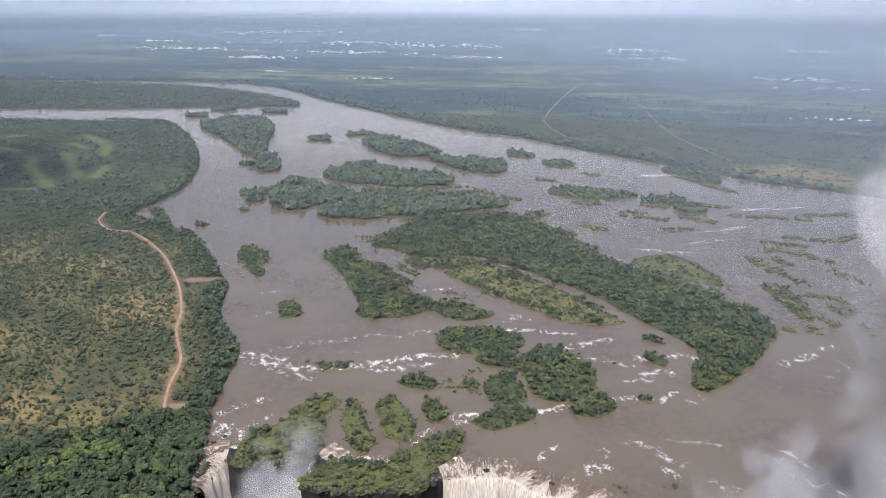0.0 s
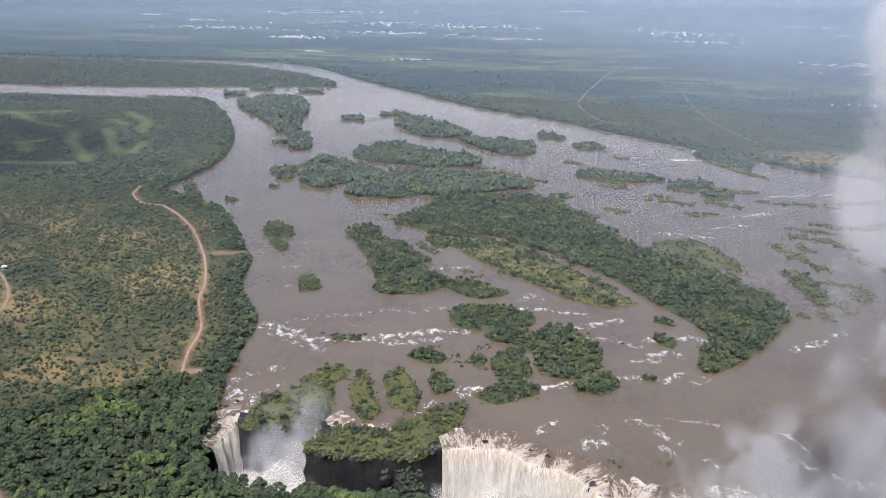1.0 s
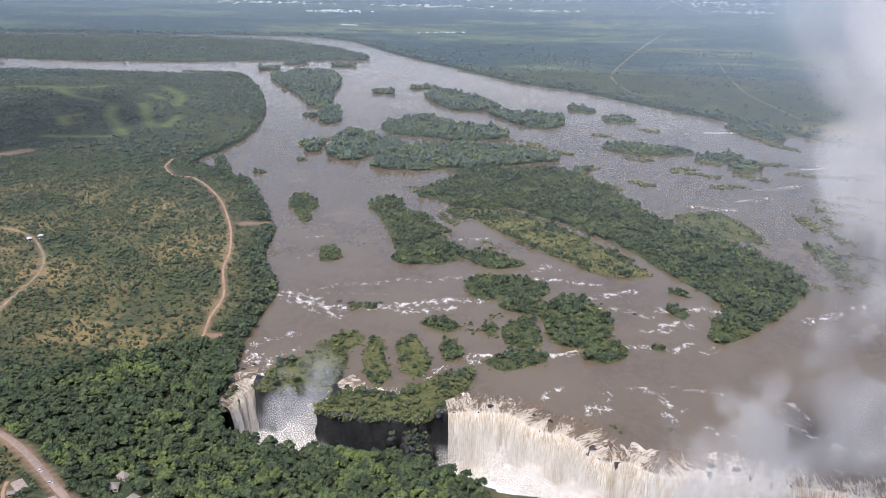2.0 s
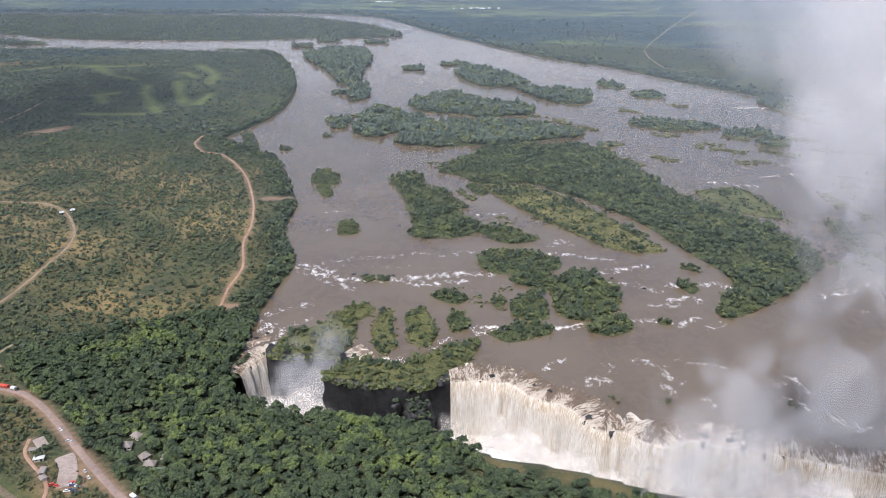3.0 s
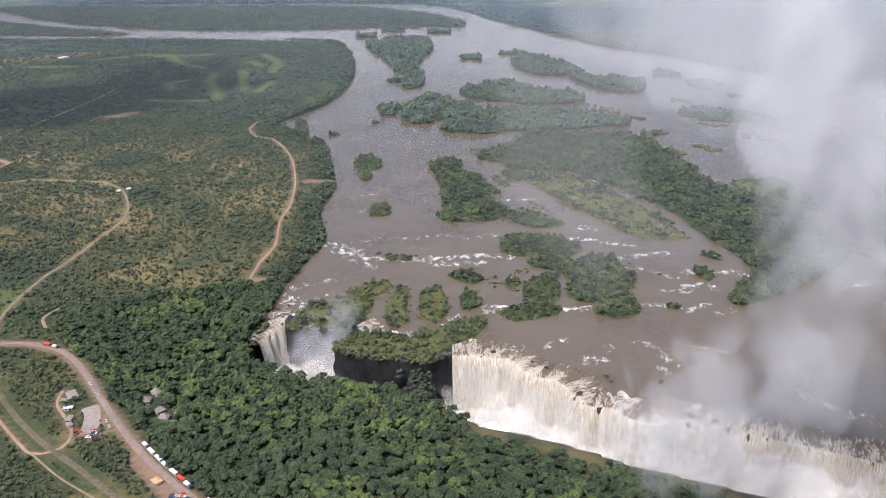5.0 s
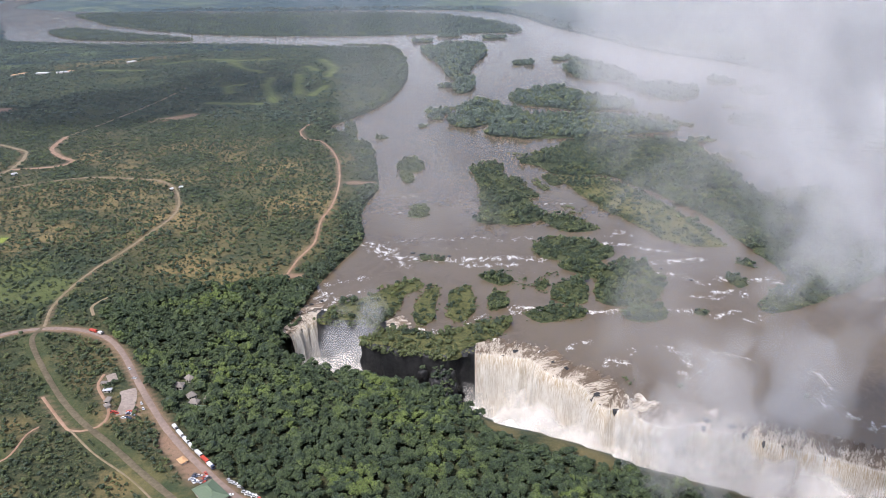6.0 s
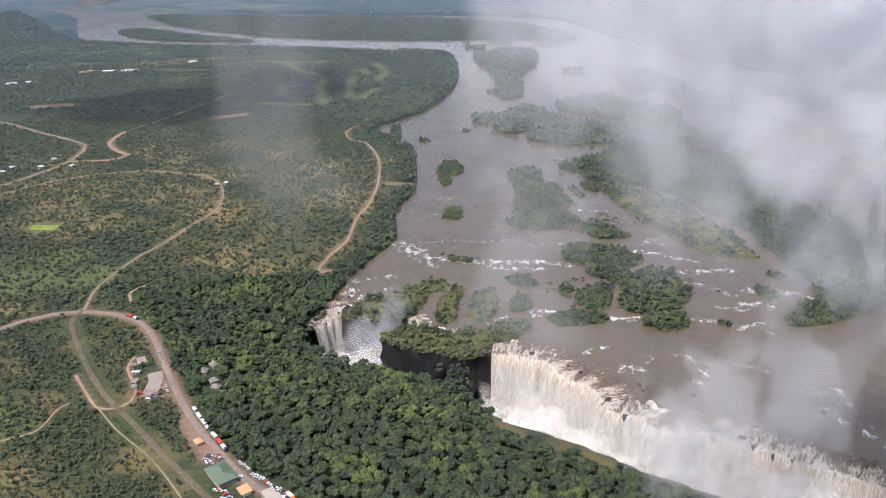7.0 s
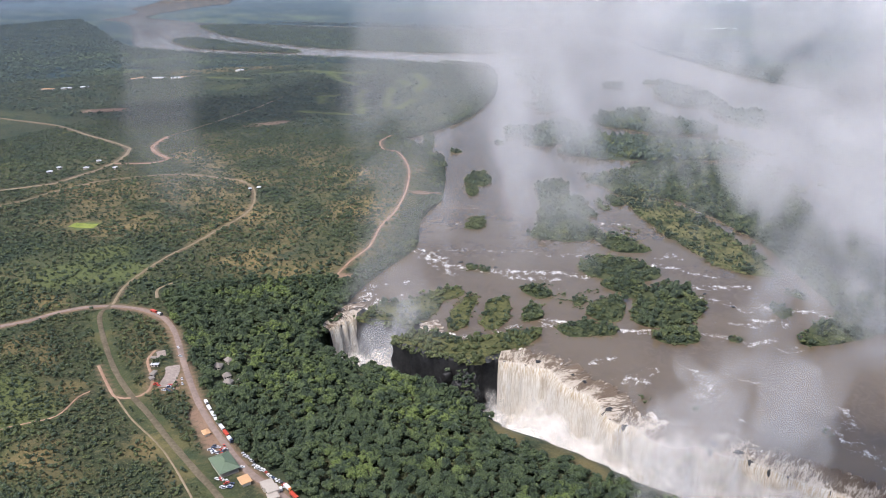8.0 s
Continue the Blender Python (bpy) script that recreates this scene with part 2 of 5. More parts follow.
PLUME = mist_material("drifting_spray", 0.24, (0.40, 0.408, 0.42))
VEIL = mist_material("thin_spray", 0.19, (0.41, 0.414, 0.424))
RISING = mist_material("rising_spray", 0.13, (0.42, 0.42, 0.425), 0.035)
WISP = mist_material("faint_spray", 0.10, (0.42, 0.422, 0.43), 0.03)
FROTH = plain_material("white_spray", (0.62, 0.59, 0.54), (0.70, 0.67, 0.62), 0.05, 1.0, 0.0, 0.15)
HAZE = haze_material()
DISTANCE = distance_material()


# ---- plan helpers ----
UNIT = 0.82  # metres to one unit of the plan below


def curve_through(pts, step, closed=False):
    """A smooth line through the points, resampled about every step metres."""
    p = np.array(pts, float)
    q = np.vstack([p[-1], p, p[:2]]) if closed else np.vstack([2 * p[0] - p[1], p, 2 * p[-1] - p[-2]])
    out = []
    for a, b, c, d in zip(q[:-3], q[1:-2], q[2:-1], q[3:]):
        k = max(1, int(np.hypot(*(c - b)[:2]) / step))
        t = (np.arange(k) / k)[:, None]
        out.append(0.5 * (2 * b + (c - a) * t + (2 * a - 5 * b + 4 * c - d) * t * t + (3 * b - a - 3 * c + d) * t ** 3))
    if not closed:
        out.append(p[-1:])
    return np.vstack(out)


def side(poly, X, Y):
    """Signed distance to a closed outline, positive inside."""
    poly = np.asarray(poly, float)
    best = np.full(X.shape, 1e18)
    inside = np.zeros(X.shape, bool)
    for (ax, ay), (bx, by) in zip(poly, np.roll(poly, -1, 0)):
        ex, ey = bx - ax, by - ay
        t = np.clip(((X - ax) * ex + (Y - ay) * ey) / (ex * ex + ey * ey + 1e-9), 0, 1)
        best = np.minimum(best, (X - ax - t * ex) ** 2 + (Y - ay - t * ey) ** 2)
        if ay != by:
            inside ^= ((ay > Y) != (by > Y)) & (X < ex * (Y - ay) / ey + ax)
    return np.where(inside, 1, -1) * np.sqrt(best)


def off_line(pts, X, Y):
    """Distance to an open line."""
    best = np.full(X.shape, 1e18)
    for (ax, ay), (bx, by) in zip(pts[:-1], pts[1:]):
        ex, ey = bx - ax, by - ay
        t = np.clip(((X - ax) * ex + (Y - ay) * ey) / (ex * ex + ey * ey + 1e-9), 0, 1)
        best = np.minimum(best, (X - ax - t * ex) ** 2 + (Y - ay - t * ey) ** 2)
    return np.sqrt(best)


def step01(x, lo, hi):
    t = np.clip((x - lo) / (hi - lo), 0, 1)
    return t * t * (3 - 2 * t)


def rough2(X, Y, size, seed=0):
    """Cheap smooth unevenness between -1 and 1."""
    a = np.sin(X / size + seed) * np.cos(Y / size * 1.3 + 2 * seed)
    b = np.sin((X * 0.8 + Y * 0.6) / size * 2.1 + 3 * seed) * np.cos((Y * 0.8 - X * 0.6) / size * 1.7 + seed)
    return 0.6 * a + 0.4 * b


MIDX, MIDY, EYE, R0, R1 = 150.0, -50.0, 432.0, 4750.0, 6050.0


def bowl(X, Y, Z):
    """The land past R0 draws together and rises gently to the skyline, inside the reach of the view."""
    dx, dy = X - MIDX, Y - MIDY
    r = np.hypot(dx, dy) + 1e-6
    s = np.where(r > R0, R0 + (R1 - R0) * (1 - np.exp(-np.maximum(r - R0, 0) / (R1 - R0))), r)
    lift = step01(r, 4800, 12000) * (13 + 105 * np.arctan2(dx, np.abs(dy) + 1e-6))
    return MIDX + dx * s / r, MIDY + dy * s / r, EYE * (1 - s / r) + lift + Z * s / r


def mesh_of(name, V, F, mats=(), mat_index=None, smooth=False):
    me = bpy.data.meshes.new(name)
    V = np.asarray(V, np.float32) * UNIT
    F = np.asarray(F, np.int32)
    me.vertices.add(len(V))
    me.vertices.foreach_set("co", V.ravel())
    k = F.shape[1]
    me.loops.add(F.size)
    me.loops.foreach_set("vertex_index", F.ravel())
    me.polygons.add(len(F))
    me.polygons.foreach_set("loop_start", np.arange(0, F.size, k, dtype=np.int32))
    me.polygons.foreach_set("loop_total", np.full(len(F), k, np.int32))
    me.polygons.foreach_set("use_smooth", np.full(len(F), smooth))
    for m in mats:
        me.materials.append(m)
    if mat_index is not None:
        me.polygons.foreach_set("material_index", np.asarray(mat_index, np.int32))
    me.update(calc_edges=True)
    me.validate()
    return me


def give(me, name, kind, values):
    a = me.attributes.new(name, kind, "POINT")
    key = {"FLOAT": "value", "FLOAT_VECTOR": "vector", "FLOAT_COLOR": "color"}[kind]
    a.data.foreach_set(key, np.asarray(values, np.float32).ravel())


def grid_faces(rows, cols):
    i = np.arange(rows * cols).reshape(rows, cols)
    return np.stack([i[:-1, :-1], i[:-1, 1:], i[1:, 1:], i[1:, :-1]], -1).reshape(-1, 4)


# ---- the plan: banks, gorge, roads ----
WEST_BANK = [(-213, 600), (-214, 640), (-218, 664), (-228, 709), (-234, 763), (-236, 820), (-238, 883), (-259, 931), (-289, 985), (-306, 1047),
             (-316, 1114), (-353, 1194), (-400, 1284), (-460, 1386), (-560, 1452), (-616, 1501), (-604, 1571), (-586, 1728), (-614, 1918),
             (-683, 2159), (-806, 2432), (-949, 2640), (-1142, 2664), (-1334, 2650), (-1740, 2640), (-2167, 2562), (-2416, 2574),
             (-2774, 2601), (-3233, 2970), (-3620, 3304), (-4004, 3575), (-4350, 3689), (-4400, 3900), (-4640, 4250), (-5281, 4787), (-5560, 5216), (-9000, 9300)]
NORTH_BANK = [(-7600, 9500), (-4820, 5600), (-4612, 5080), (-4426, 4514), (-4156, 3975), (-3768, 3810), (-3318, 3712), (-2900, 3762), (-2500, 3795), (-2106, 3830), (-1681, 3890), (-1246, 3934),
              (-969, 3881), (-802, 3775), (-691, 3638), (-542, 3398), (-361, 3165), (-180, 2938), (-44, 2762), (115, 2614), (242, 2531),
              (401, 2347), (541, 2204), (653, 2090), (722, 2020), (816, 1924), (955, 1846), (1500, 1560), (2600, 1300)]
RIM = [(-213, 600), (-200, 580), (-175, 555), (-145, 547), (-114, 543), (-74, 543), (-30, 546), (4, 545), (28, 534), (57, 519), (84, 508),
       (119, 506), (143, 503), (182, 495), (214, 486), (254, 481), (330, 470), (450, 452), (700, 420), (1100, 380)]
LIP = [(-203, 608), (-202, 622), (-198, 639), (-192, 654), (-184, 644), (-158, 643), (-134, 648), (-110, 653), (-105, 632), (-111, 610),
       (-94, 606), (-63, 603), (-34, 606), (-8, 608), (0, 620), (18, 626), (39, 630), (62, 631), (80, 630), (96, 616), (111, 606),
       (131, 601), (145, 592), (159, 573), (172, 565), (190, 567), (203, 557), (218, 551), (233, 551), (251, 563), (268, 560),
       (280, 557), (293, 561), (330, 552), (380, 545), (450, 530), (560, 502), (700, 480), (1100, 440)]
FAR = 45000
west_line, north_line = curve_through(WEST_BANK, 25), curve_through(NORTH_BANK, 40)
rim_line = curve_through(RIM, 8)
SOUTHWEST = np.vstack([rim_line[::-1], west_line, [(-FAR, 46000), (-FAR, -FAR), (FAR, -FAR), (FAR, 300)]])
NORTHLAND = np.vstack([north_line, [(FAR, 900), (FAR, FAR), (-36000, FAR)]])


def lip_frame(step):
    """Stations along the lip with the direction that points upstream."""
    p = curve_through(LIP, step)
    d = np.gradient(p, axis=0)
    for _ in range(3):
        d[1:-1] = (d[:-2] + d[1:-1] * 2 + d[2:]) / 4
    d /= np.linalg.norm(d, axis=1)[:, None]
    return p, np.stack([-d[:, 1], d[:, 0]], 1)


lip_pts, lip_up = lip_frame(6)
GORGE = np.vstack([lip_pts + 13 * lip_up, rim_line[::-1]])
OPEN_GORGE = np.vstack([lip_pts, rim_line[::-1]])

ROAD = [(-575, 380), (-555, 413), (-537, 439), (-526, 471), (-507, 498), (-477, 517), (-437, 527), (-392, 522), (-350, 500), (-290, 454),
        (-241, 418), (-206, 394), (-165, 370), (-130, 352), (-92, 335), (-59, 326), (-30, 318), (40, 296)]
LOOP = [(-481, 520), (-514, 567), (-533, 624), (-545, 678), (-550, 741), (-561, 817), (-574, 880), (-604, 936), (-665, 1004), (-722, 1032),
        (-764, 1030), (-865, 1015), (-927, 969), (-978, 902), (-994, 825), (-996, 766), (-1013, 722), (-1030, 640)]
RIVERSIDE = [(-282, 736), (-293, 787), (-301, 850), (-336, 938), (-352, 1007), (-391, 1110), (-452, 1229), (-505, 1305), (-568, 1372),
             (-608, 1378), (-653, 1438), (-667, 1504)]
TOWNROAD = [(-1140, 740), (-1103, 783), (-1066, 828), (-1045, 863), (-1049, 946), (-1061, 1013), (-1089, 1068), (-1121, 1108), (-1163, 1136),
            (-1365, 1185), (-1521, 1223), (-1756, 1223)]
REDPATH = [(-1147, 1247), (-1103, 1162), (-1038, 1117), (-982, 1094), (-988, 1055), (-1061, 1013)]
RAIL = [(-482, 519), (-470, 491), (-417, 452), (-351, 410), (-299, 383), (-247, 362), (-190, 337), (-129, 312), (-87, 295), (0, 250)]
TRACK2 = [(-296, 367), (-247, 345), (-181, 322), (-109, 285), (-60, 255)]
PATH_A = [(-360, 240), (-348, 274), (-337, 290), (-320, 315), (-331, 349), (-329, 362)]
PATH_B = [(-366, 403), (-315, 375), (-296, 367), (-280, 374), (-276, 389), (-288, 408), (-326, 436), (-337, 457)]
SPUR = [(-464, 606), (-465, 581), (-445, 561)]
NORTHROAD = [(740, 4300), (688, 4106), (561, 3654), (397, 3003), (364, 2766), (403, 2513), (480, 2429)]
RAINFOREST = [(-214, 602), (-201, 577), (-175, 551), (-114, 540), (-30, 543), (28, 530), (84, 504), (182, 488), (330, 462), (600, 425), (600, 250), (40, 290),
              (-59, 330), (-165, 376), (-290, 460), (-392, 530), (-440, 560), (-420, 620), (-330, 690), (-290, 715), (-234, 730), (-219, 662), (-215, 640)]
FAIRWAYS = [[(-1082, 1884), (-1122, 1838), (-1052, 1760)], [(-1061, 1988), (-1009, 1878), (-872, 1690)], [(-996, 2044), (-930, 1920), (-856, 1790)],
            [(-1062, 2317), (-945, 2184), (-900, 2050)], [(-811, 1785), (-836, 1908)], [(-1056, 2196), (-982, 2130)], [(-1396, 2266), (-1241, 2110), (-1139, 2062)],
            [(-1590, 2133), (-1489, 2245), (-1396, 2262)], [(-1420, 2220), (-1250, 2290)], [(-1039, 1632), (-960, 1640), (-890, 1660)], [(-1720, 1990), (-1560, 2020)]]


def land_side(X, Y):
    return np.maximum(side(SOUTHWEST, X, Y), side(NORTHLAND, X, Y))


def ground_z(X, Y, d=None):
    d = land_side(X, Y) if d is None else d
    z = np.clip(d * 0.35, -4.0, 1.6) + np.where(d > 0, 9.0 * (1 - np.exp(-np.maximum(d, 0) / 140)), 0)
    z = z + np.where(d > 5, 0.8 * rough2(X, Y, 37) * step01(d, 5, 60), 0)
    g = side(GORGE, X, Y)
    return z + (-97 - z) * step01(g, 0, 9)


# ---- ground and river ----
def axis(low, a, b, high, step, grow_low, grow_high):
    mid = list(np.arange(a, b, step))
    top = mid[-1]
    for limits, sign in ((grow_low, -1), (grow_high, 1)):
        x, s = (a, step) if sign < 0 else (top, step)
        for end, grow in limits:
            while sign * x < sign * end:
                s *= grow
                x += sign * s
                mid.append(x)
    return np.array(sorted(mid))


gx = axis(0, -720, 560, 0, 6, [(-2500, 1.018), (-6000, 1.012), (-FAR, 1.09)], [(1100, 1.02), (FAR, 1.09)])
gy = axis(0, 260, 1320, 0, 6, [(-FAR, 1.15)], [(2700, 1.011), (6000, 1.022), (FAR, 1.09)])
GX, GY = np.meshgrid(gx, gy)
LAND = land_side(GX, GY)
GZ = ground_z(GX, GY, LAND)


def cover_weights(X, Y, d):
    """Dry grass, bare soil and mown lawn."""
    bush = step01(X, -1250, -900) * step01(-X, 225, 330) * step01(Y, 640, 720) * step01(-Y, -1420, -1250) * step01(d, 25, 60)
    dry = bush * np.clip(0.42 + 0.8 * rough2(X, Y, 60, 1.7), 0, 1)
    dry = np.maximum(dry, 0.75 * step01(-off_line([(-900, 900), (-700, 930)], X, Y), -90, -30))
    east = step01(-off_line([(640, 1900), (930, 1990)], X, Y), -190, -70) * step01(d, 25, 70)
    dry = np.maximum(dry, 0.8 * east)
    for line in ([(-384, 3469), (-131, 3432)], [(829, 4145), (1041, 4155)], [(-1900, 2060), (-1700, 2300)]):
        dry = np.maximum(dry, 0.7 * step01(-off_line(line, X, Y), -110, -40))
    dry = np.maximum(dry, 0.75 * np.clip(0.1 + 1.1 * rough2(X, Y, 31, 4.1), 0, 1) * step01(-side(RAINFOREST, X, Y), 0, 12) * step01(-Y, -560, -500) * step01(-X, 0, 60) * step01(d, 5, 20))
    rimtop = step01(-off_line([(70, 500), (120, 497), (200, 484), (330, 462)], X, Y), -26, -10)
    dry = np.maximum(dry, 0.5 * rimtop * np.clip(0.7 + 0.6 * rough2(X, Y, 13, 0.8), 0, 1))
    soil = np.zeros_like(X)
    for line, w in ((ROAD, 4), (LOOP, 0.5), (RIVERSIDE, 1), (TOWNROAD, 2), (REDPATH, 4), (PATH_B, 0), (PATH_A, -2)):
        soil = np.maximum(soil, step01(-off_line(line, X, Y), -w - 5, -w + 2))
    soil = np.maximum(soil, step01(-off_line([(-1603, 1396), (-1542, 1439)], X, Y), -34, -14))
    soil = np.maximum(soil, 0.8 * step01(-off_line([(-1046, 1427), (-995, 1500)], X, Y), -24, -10))
    soil = np.maximum(soil, 0.75 * step01(-off_line([(-376, 1128), (-340, 1135)], X, Y) + 7 * rough2(X, Y, 11, 0.9), -16, -4))
    soil = np.maximum(soil, step01(-off_line([(-281, 738), (-266, 745)], X, Y), -9, -4))
    soil = np.maximum(soil, step01(-off_line([(-200, 384), (-140, 348)], X, Y), -13, -7))
    soil = np.maximum(soil, step01(-off_line([(-270, 418), (-262, 408)], X, Y), -14, -7))
    lawn = np.zeros_like(X)
    for line in FAIRWAYS:
        lawn = np.maximum(lawn, step01(-off_line(line, X, Y) + 6 * rough2(X, Y, 17, 2.0), -16, -8))
    lawn = np.maximum(lawn, 0.22 * step01(-off_line(RAIL, X, Y), -20, -6))
    lawn = np.maximum(lawn, step01(-off_line([(-780, 712), (-772, 718)], X, Y), -26, -12))
    for x, y, r in ((-560, 600, 45), (-620, 560, 50), (-420, 300, 55), (-360, 300, 40), (-640, 640, 40)):
        lawn = np.maximum(lawn, 0.8 * step01(-np.hypot(X - x, Y - y), -r - 12, -r + 18))
    return np.stack([dry, soil, lawn, np.ones_like(X)], -1)


def build_ground():
    X, Y, Z = bowl(GX, GY, GZ)
    V = np.stack([X, Y, Z], -1).reshape(-1, 3)
    plan = np.stack([GX, GY, GZ * 0], -1).reshape(-1, 3)
    cover = cover_weights(GX, GY, LAND).reshape(-1, 4)
    F = grid_faces(*GX.shape)
    # past 3000 the land takes the colour with haze in it
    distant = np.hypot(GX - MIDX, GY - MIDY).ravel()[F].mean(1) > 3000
    for name, mat, mask, label in (("ground", GROUND, ~distant, "bush-covered land with red soil and dry grass"), ("backdrop", DISTANCE, distant, "blue-green plain reaching to the skyline, haze painted into its colour")):
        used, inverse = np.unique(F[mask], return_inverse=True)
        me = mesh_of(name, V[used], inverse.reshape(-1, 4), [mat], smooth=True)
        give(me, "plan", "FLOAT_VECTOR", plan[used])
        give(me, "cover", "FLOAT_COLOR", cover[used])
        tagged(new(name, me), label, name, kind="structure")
    # pale shell added along the skyline to stand in for bright low sky
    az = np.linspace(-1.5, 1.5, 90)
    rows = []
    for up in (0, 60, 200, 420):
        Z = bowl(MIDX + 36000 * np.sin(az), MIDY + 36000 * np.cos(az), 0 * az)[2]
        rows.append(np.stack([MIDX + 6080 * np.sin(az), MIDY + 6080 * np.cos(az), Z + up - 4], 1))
    tagged(new("backdrop", mesh_of("backdrop", np.concatenate(rows), grid_faces(4, 90), [SKYSHELL], smooth=True)), "pale shell along the skyline in place of the low sky", "backdrop", kind="structure")


MAIN_RAPID = [([(-249, 873), (-227, 884), (-199, 861), (-168, 849), (-133, 846), (-106, 852), (-79, 861), (-37, 878), (-1, 890), (32, 891)], 9, 1.0),
              ([(-78, 859), (-67, 843), (-43, 850), (-1, 865)], 8, 0.95), ([(-240, 868), (-215, 878), (-180, 868)], 9, 0.9),
              ([(-199, 893), (-160, 917), (-116, 928), (-79, 946), (-41, 946), (12, 974)], 12, 0.66), ([(-221, 861), (-180, 838), (-150, 823), (-137, 820)], 9, 0.8),
              ([(-230, 890), (-120, 895), (-20, 905)], 24, 0.52), ([(-10, 830), (40, 850), (70, 880)], 14, 0.50)]
WEST_RAPIDS = [([(-222, 738), (-202, 756), (-179, 770)], 8, 0.85), ([(-218, 720), (-195, 704), (-187, 682), (-191, 666)], 8, 0.92), ([(-185, 715), (-166, 732)], 7, 0.8),
               ([(-208, 650), (-206, 675), (-212, 700)], 8, 0.95), ([(-105, 661), (-82, 656), (-59, 656), (-30, 654), (-13, 661)], 7, 1.0), ([(-12, 688), (-4, 704), (5, 715)], 7, 0.85),
               ([(-254, 1090), (-233, 1098)], 8, 0.75), ([(-246, 1002), (-227, 1023)], 9, 0.65), ([(-20, 1116), (2, 1121), (29, 1128)], 8, 0.8)]
MID_RAPIDS = [([(29, 739), (52, 745), (70, 733), (95, 741), (129, 757), (163, 771), (180, 777)], 7, 1.0), ([(33, 721), (41, 729), (51, 739)], 7, 0.9),
              ([(83, 966), (116, 976), (155, 972), (193, 966)], 9, 0.85), ([(106, 1005), (121, 1030), (135, 1016)], 10, 0.75), ([(174, 921), (204, 933), (238, 951)], 9, 0.9),
              ([(180, 887), (218, 891), (237, 876), (257, 871)], 8, 0.85), ([(263, 895), (293, 896), (318, 910), (340, 896)], 9, 0.92), ([(260, 851), (291, 863), (295, 851)], 8, 0.9)]
EAST_RAPIDS = [([(235, 833), (260, 835), (270, 845)], 8, 0.85), ([(207, 784), (239, 790), (263, 784), (285, 805)], 8, 0.88), ([(296, 782), (313, 798)], 7, 0.85),
               ([(445, 888), (472, 901), (494, 917)], 9, 0.9), ([(504, 932), (534, 946)], 8, 0.75), ([(211, 696), (233, 688), (237, 670), (254, 660)], 7, 0.9),
               ([(252, 705), (290, 702), (307, 691)], 7, 0.75), ([(235, 652), (240, 643), (244, 635)], 7, 0.85), ([(348, 673), (367, 683), (370, 655)], 10, 0.8), ([(273, 629), (295, 615)], 8, 0.8)]
LIP_RAPIDS = [([(178, 683), (183, 672)], 9, 0.75), ([(151, 643), (178, 650)], 9, 0.82), ([(115, 662), (122, 677), (132, 683)], 7, 0.85), ([(155, 648), (168, 657), (179, 654)], 7, 0.85),
              ([(485, 849), (522, 898), (521, 865)], 12, 0.6), ([(532, 1984), (626, 1999), (724, 2022), (757, 1988)], 13, 1.0), ([(666, 1649), (780, 1679), (824, 1690)], 12, 0.85),
              ([(529, 1474), (618, 1516)], 12, 0.8), ([(379, 1350), (449, 1334)], 16, 0.7), ([(477, 1393), (541, 1423)], 12, 0.75), ([(350, 640), (390, 620), (420, 600)], 14, 0.75)]
RAPIDS = MAIN_RAPID + WEST_RAPIDS + MID_RAPIDS + EAST_RAPIDS + LIP_RAPIDS


def foam_weight(X, Y):
    f = np.zeros_like(X)
    for line, w, k in RAPIDS:
        f = np.maximum(f, k * step01(-off_line(line, X, Y), -2.6 * w, 0.2 * w))
    lip = off_line([tuple(p) for p in LIP[14:]], X, Y)
    f = np.maximum(f, step01(-lip, -42, -10))
    shoals = 0.40 * step01(X, 200, 600) * step01(Y, 560, 700) * step01(-Y, -1700, -1400)
    calm = 0.36 * step01(X, -250, 0) * step01(-Y, -1150, -900)
    return np.maximum(f, np.maximum(shoals, calm))


def build_river():
    wet = (LAND < 10) & (np.hypot(GX - MIDX, GY - MIDY) < 8800) & (side(OPEN_GORGE, GX, GY) < -9)
    F = grid_faces(*GX.shape)
    F = F[wet.ravel()[F].all(1)]
    used, inverse = np.unique(F, return_inverse=True)
    px, py = GX.ravel()[used], GY.ravel()[used]
    X, Y, Z = bowl(px, py, np.zeros_like(px))
    me = mesh_of("river", np.stack([X, Y, Z], -1), inverse.reshape(-1, 4), [WATER], smooth=True)
    give(me, "plan", "FLOAT_VECTOR", np.stack([px, py, px * 0], -1))
    give(me, "foam", "FLOAT", foam_weight(px, py))
    tagged(new("river", me), "wide silty grey-brown river with white rapids", "river", kind="structure")


build_ground()
build_river()


# ---- leafy and stony lumps ----
LUMP = bmesh.new()
bmesh.ops.create_icosphere(LUMP, subdivisions=2, radius=1)
LUMP_V = np.array([v.co[:] for v in LUMP.verts])
LUMP_F = np.array([[v.index for v in f.verts] for f in LUMP.faces if f.normal.z > -0.35])
keep, inv = np.unique(LUMP_F, return_inverse=True)
LUMP_V, LUMP_F = LUMP_V[keep], inv.reshape(-1, 3)
LUMP.free()
dome = [(0, 0, 1.0)] + [(0.72 * math.cos(a), 0.72 * math.sin(a), 0.66) for a in np.arange(6) * math.pi / 3] + [(math.cos(a), math.sin(a), 0.05) for a in np.arange(6) * math.pi / 3 + 0.5] + [(0.7 * math.cos(a), 0.7 * math.sin(a), -0.62) for a in np.arange(6) * math.pi / 3]
BUSH_V = np.array(dome)
BUSH_F = np.array([(0, 1 + i, 1 + (i + 1) % 6) for i in range(6)] + [f for b in (1, 7) for i in range(6) for f in ((b + i, b + 6 + i, b + (i + 1) % 6), (b + (i + 1) % 6, b + 6 + i, b + 6 + (i + 1) % 6))])

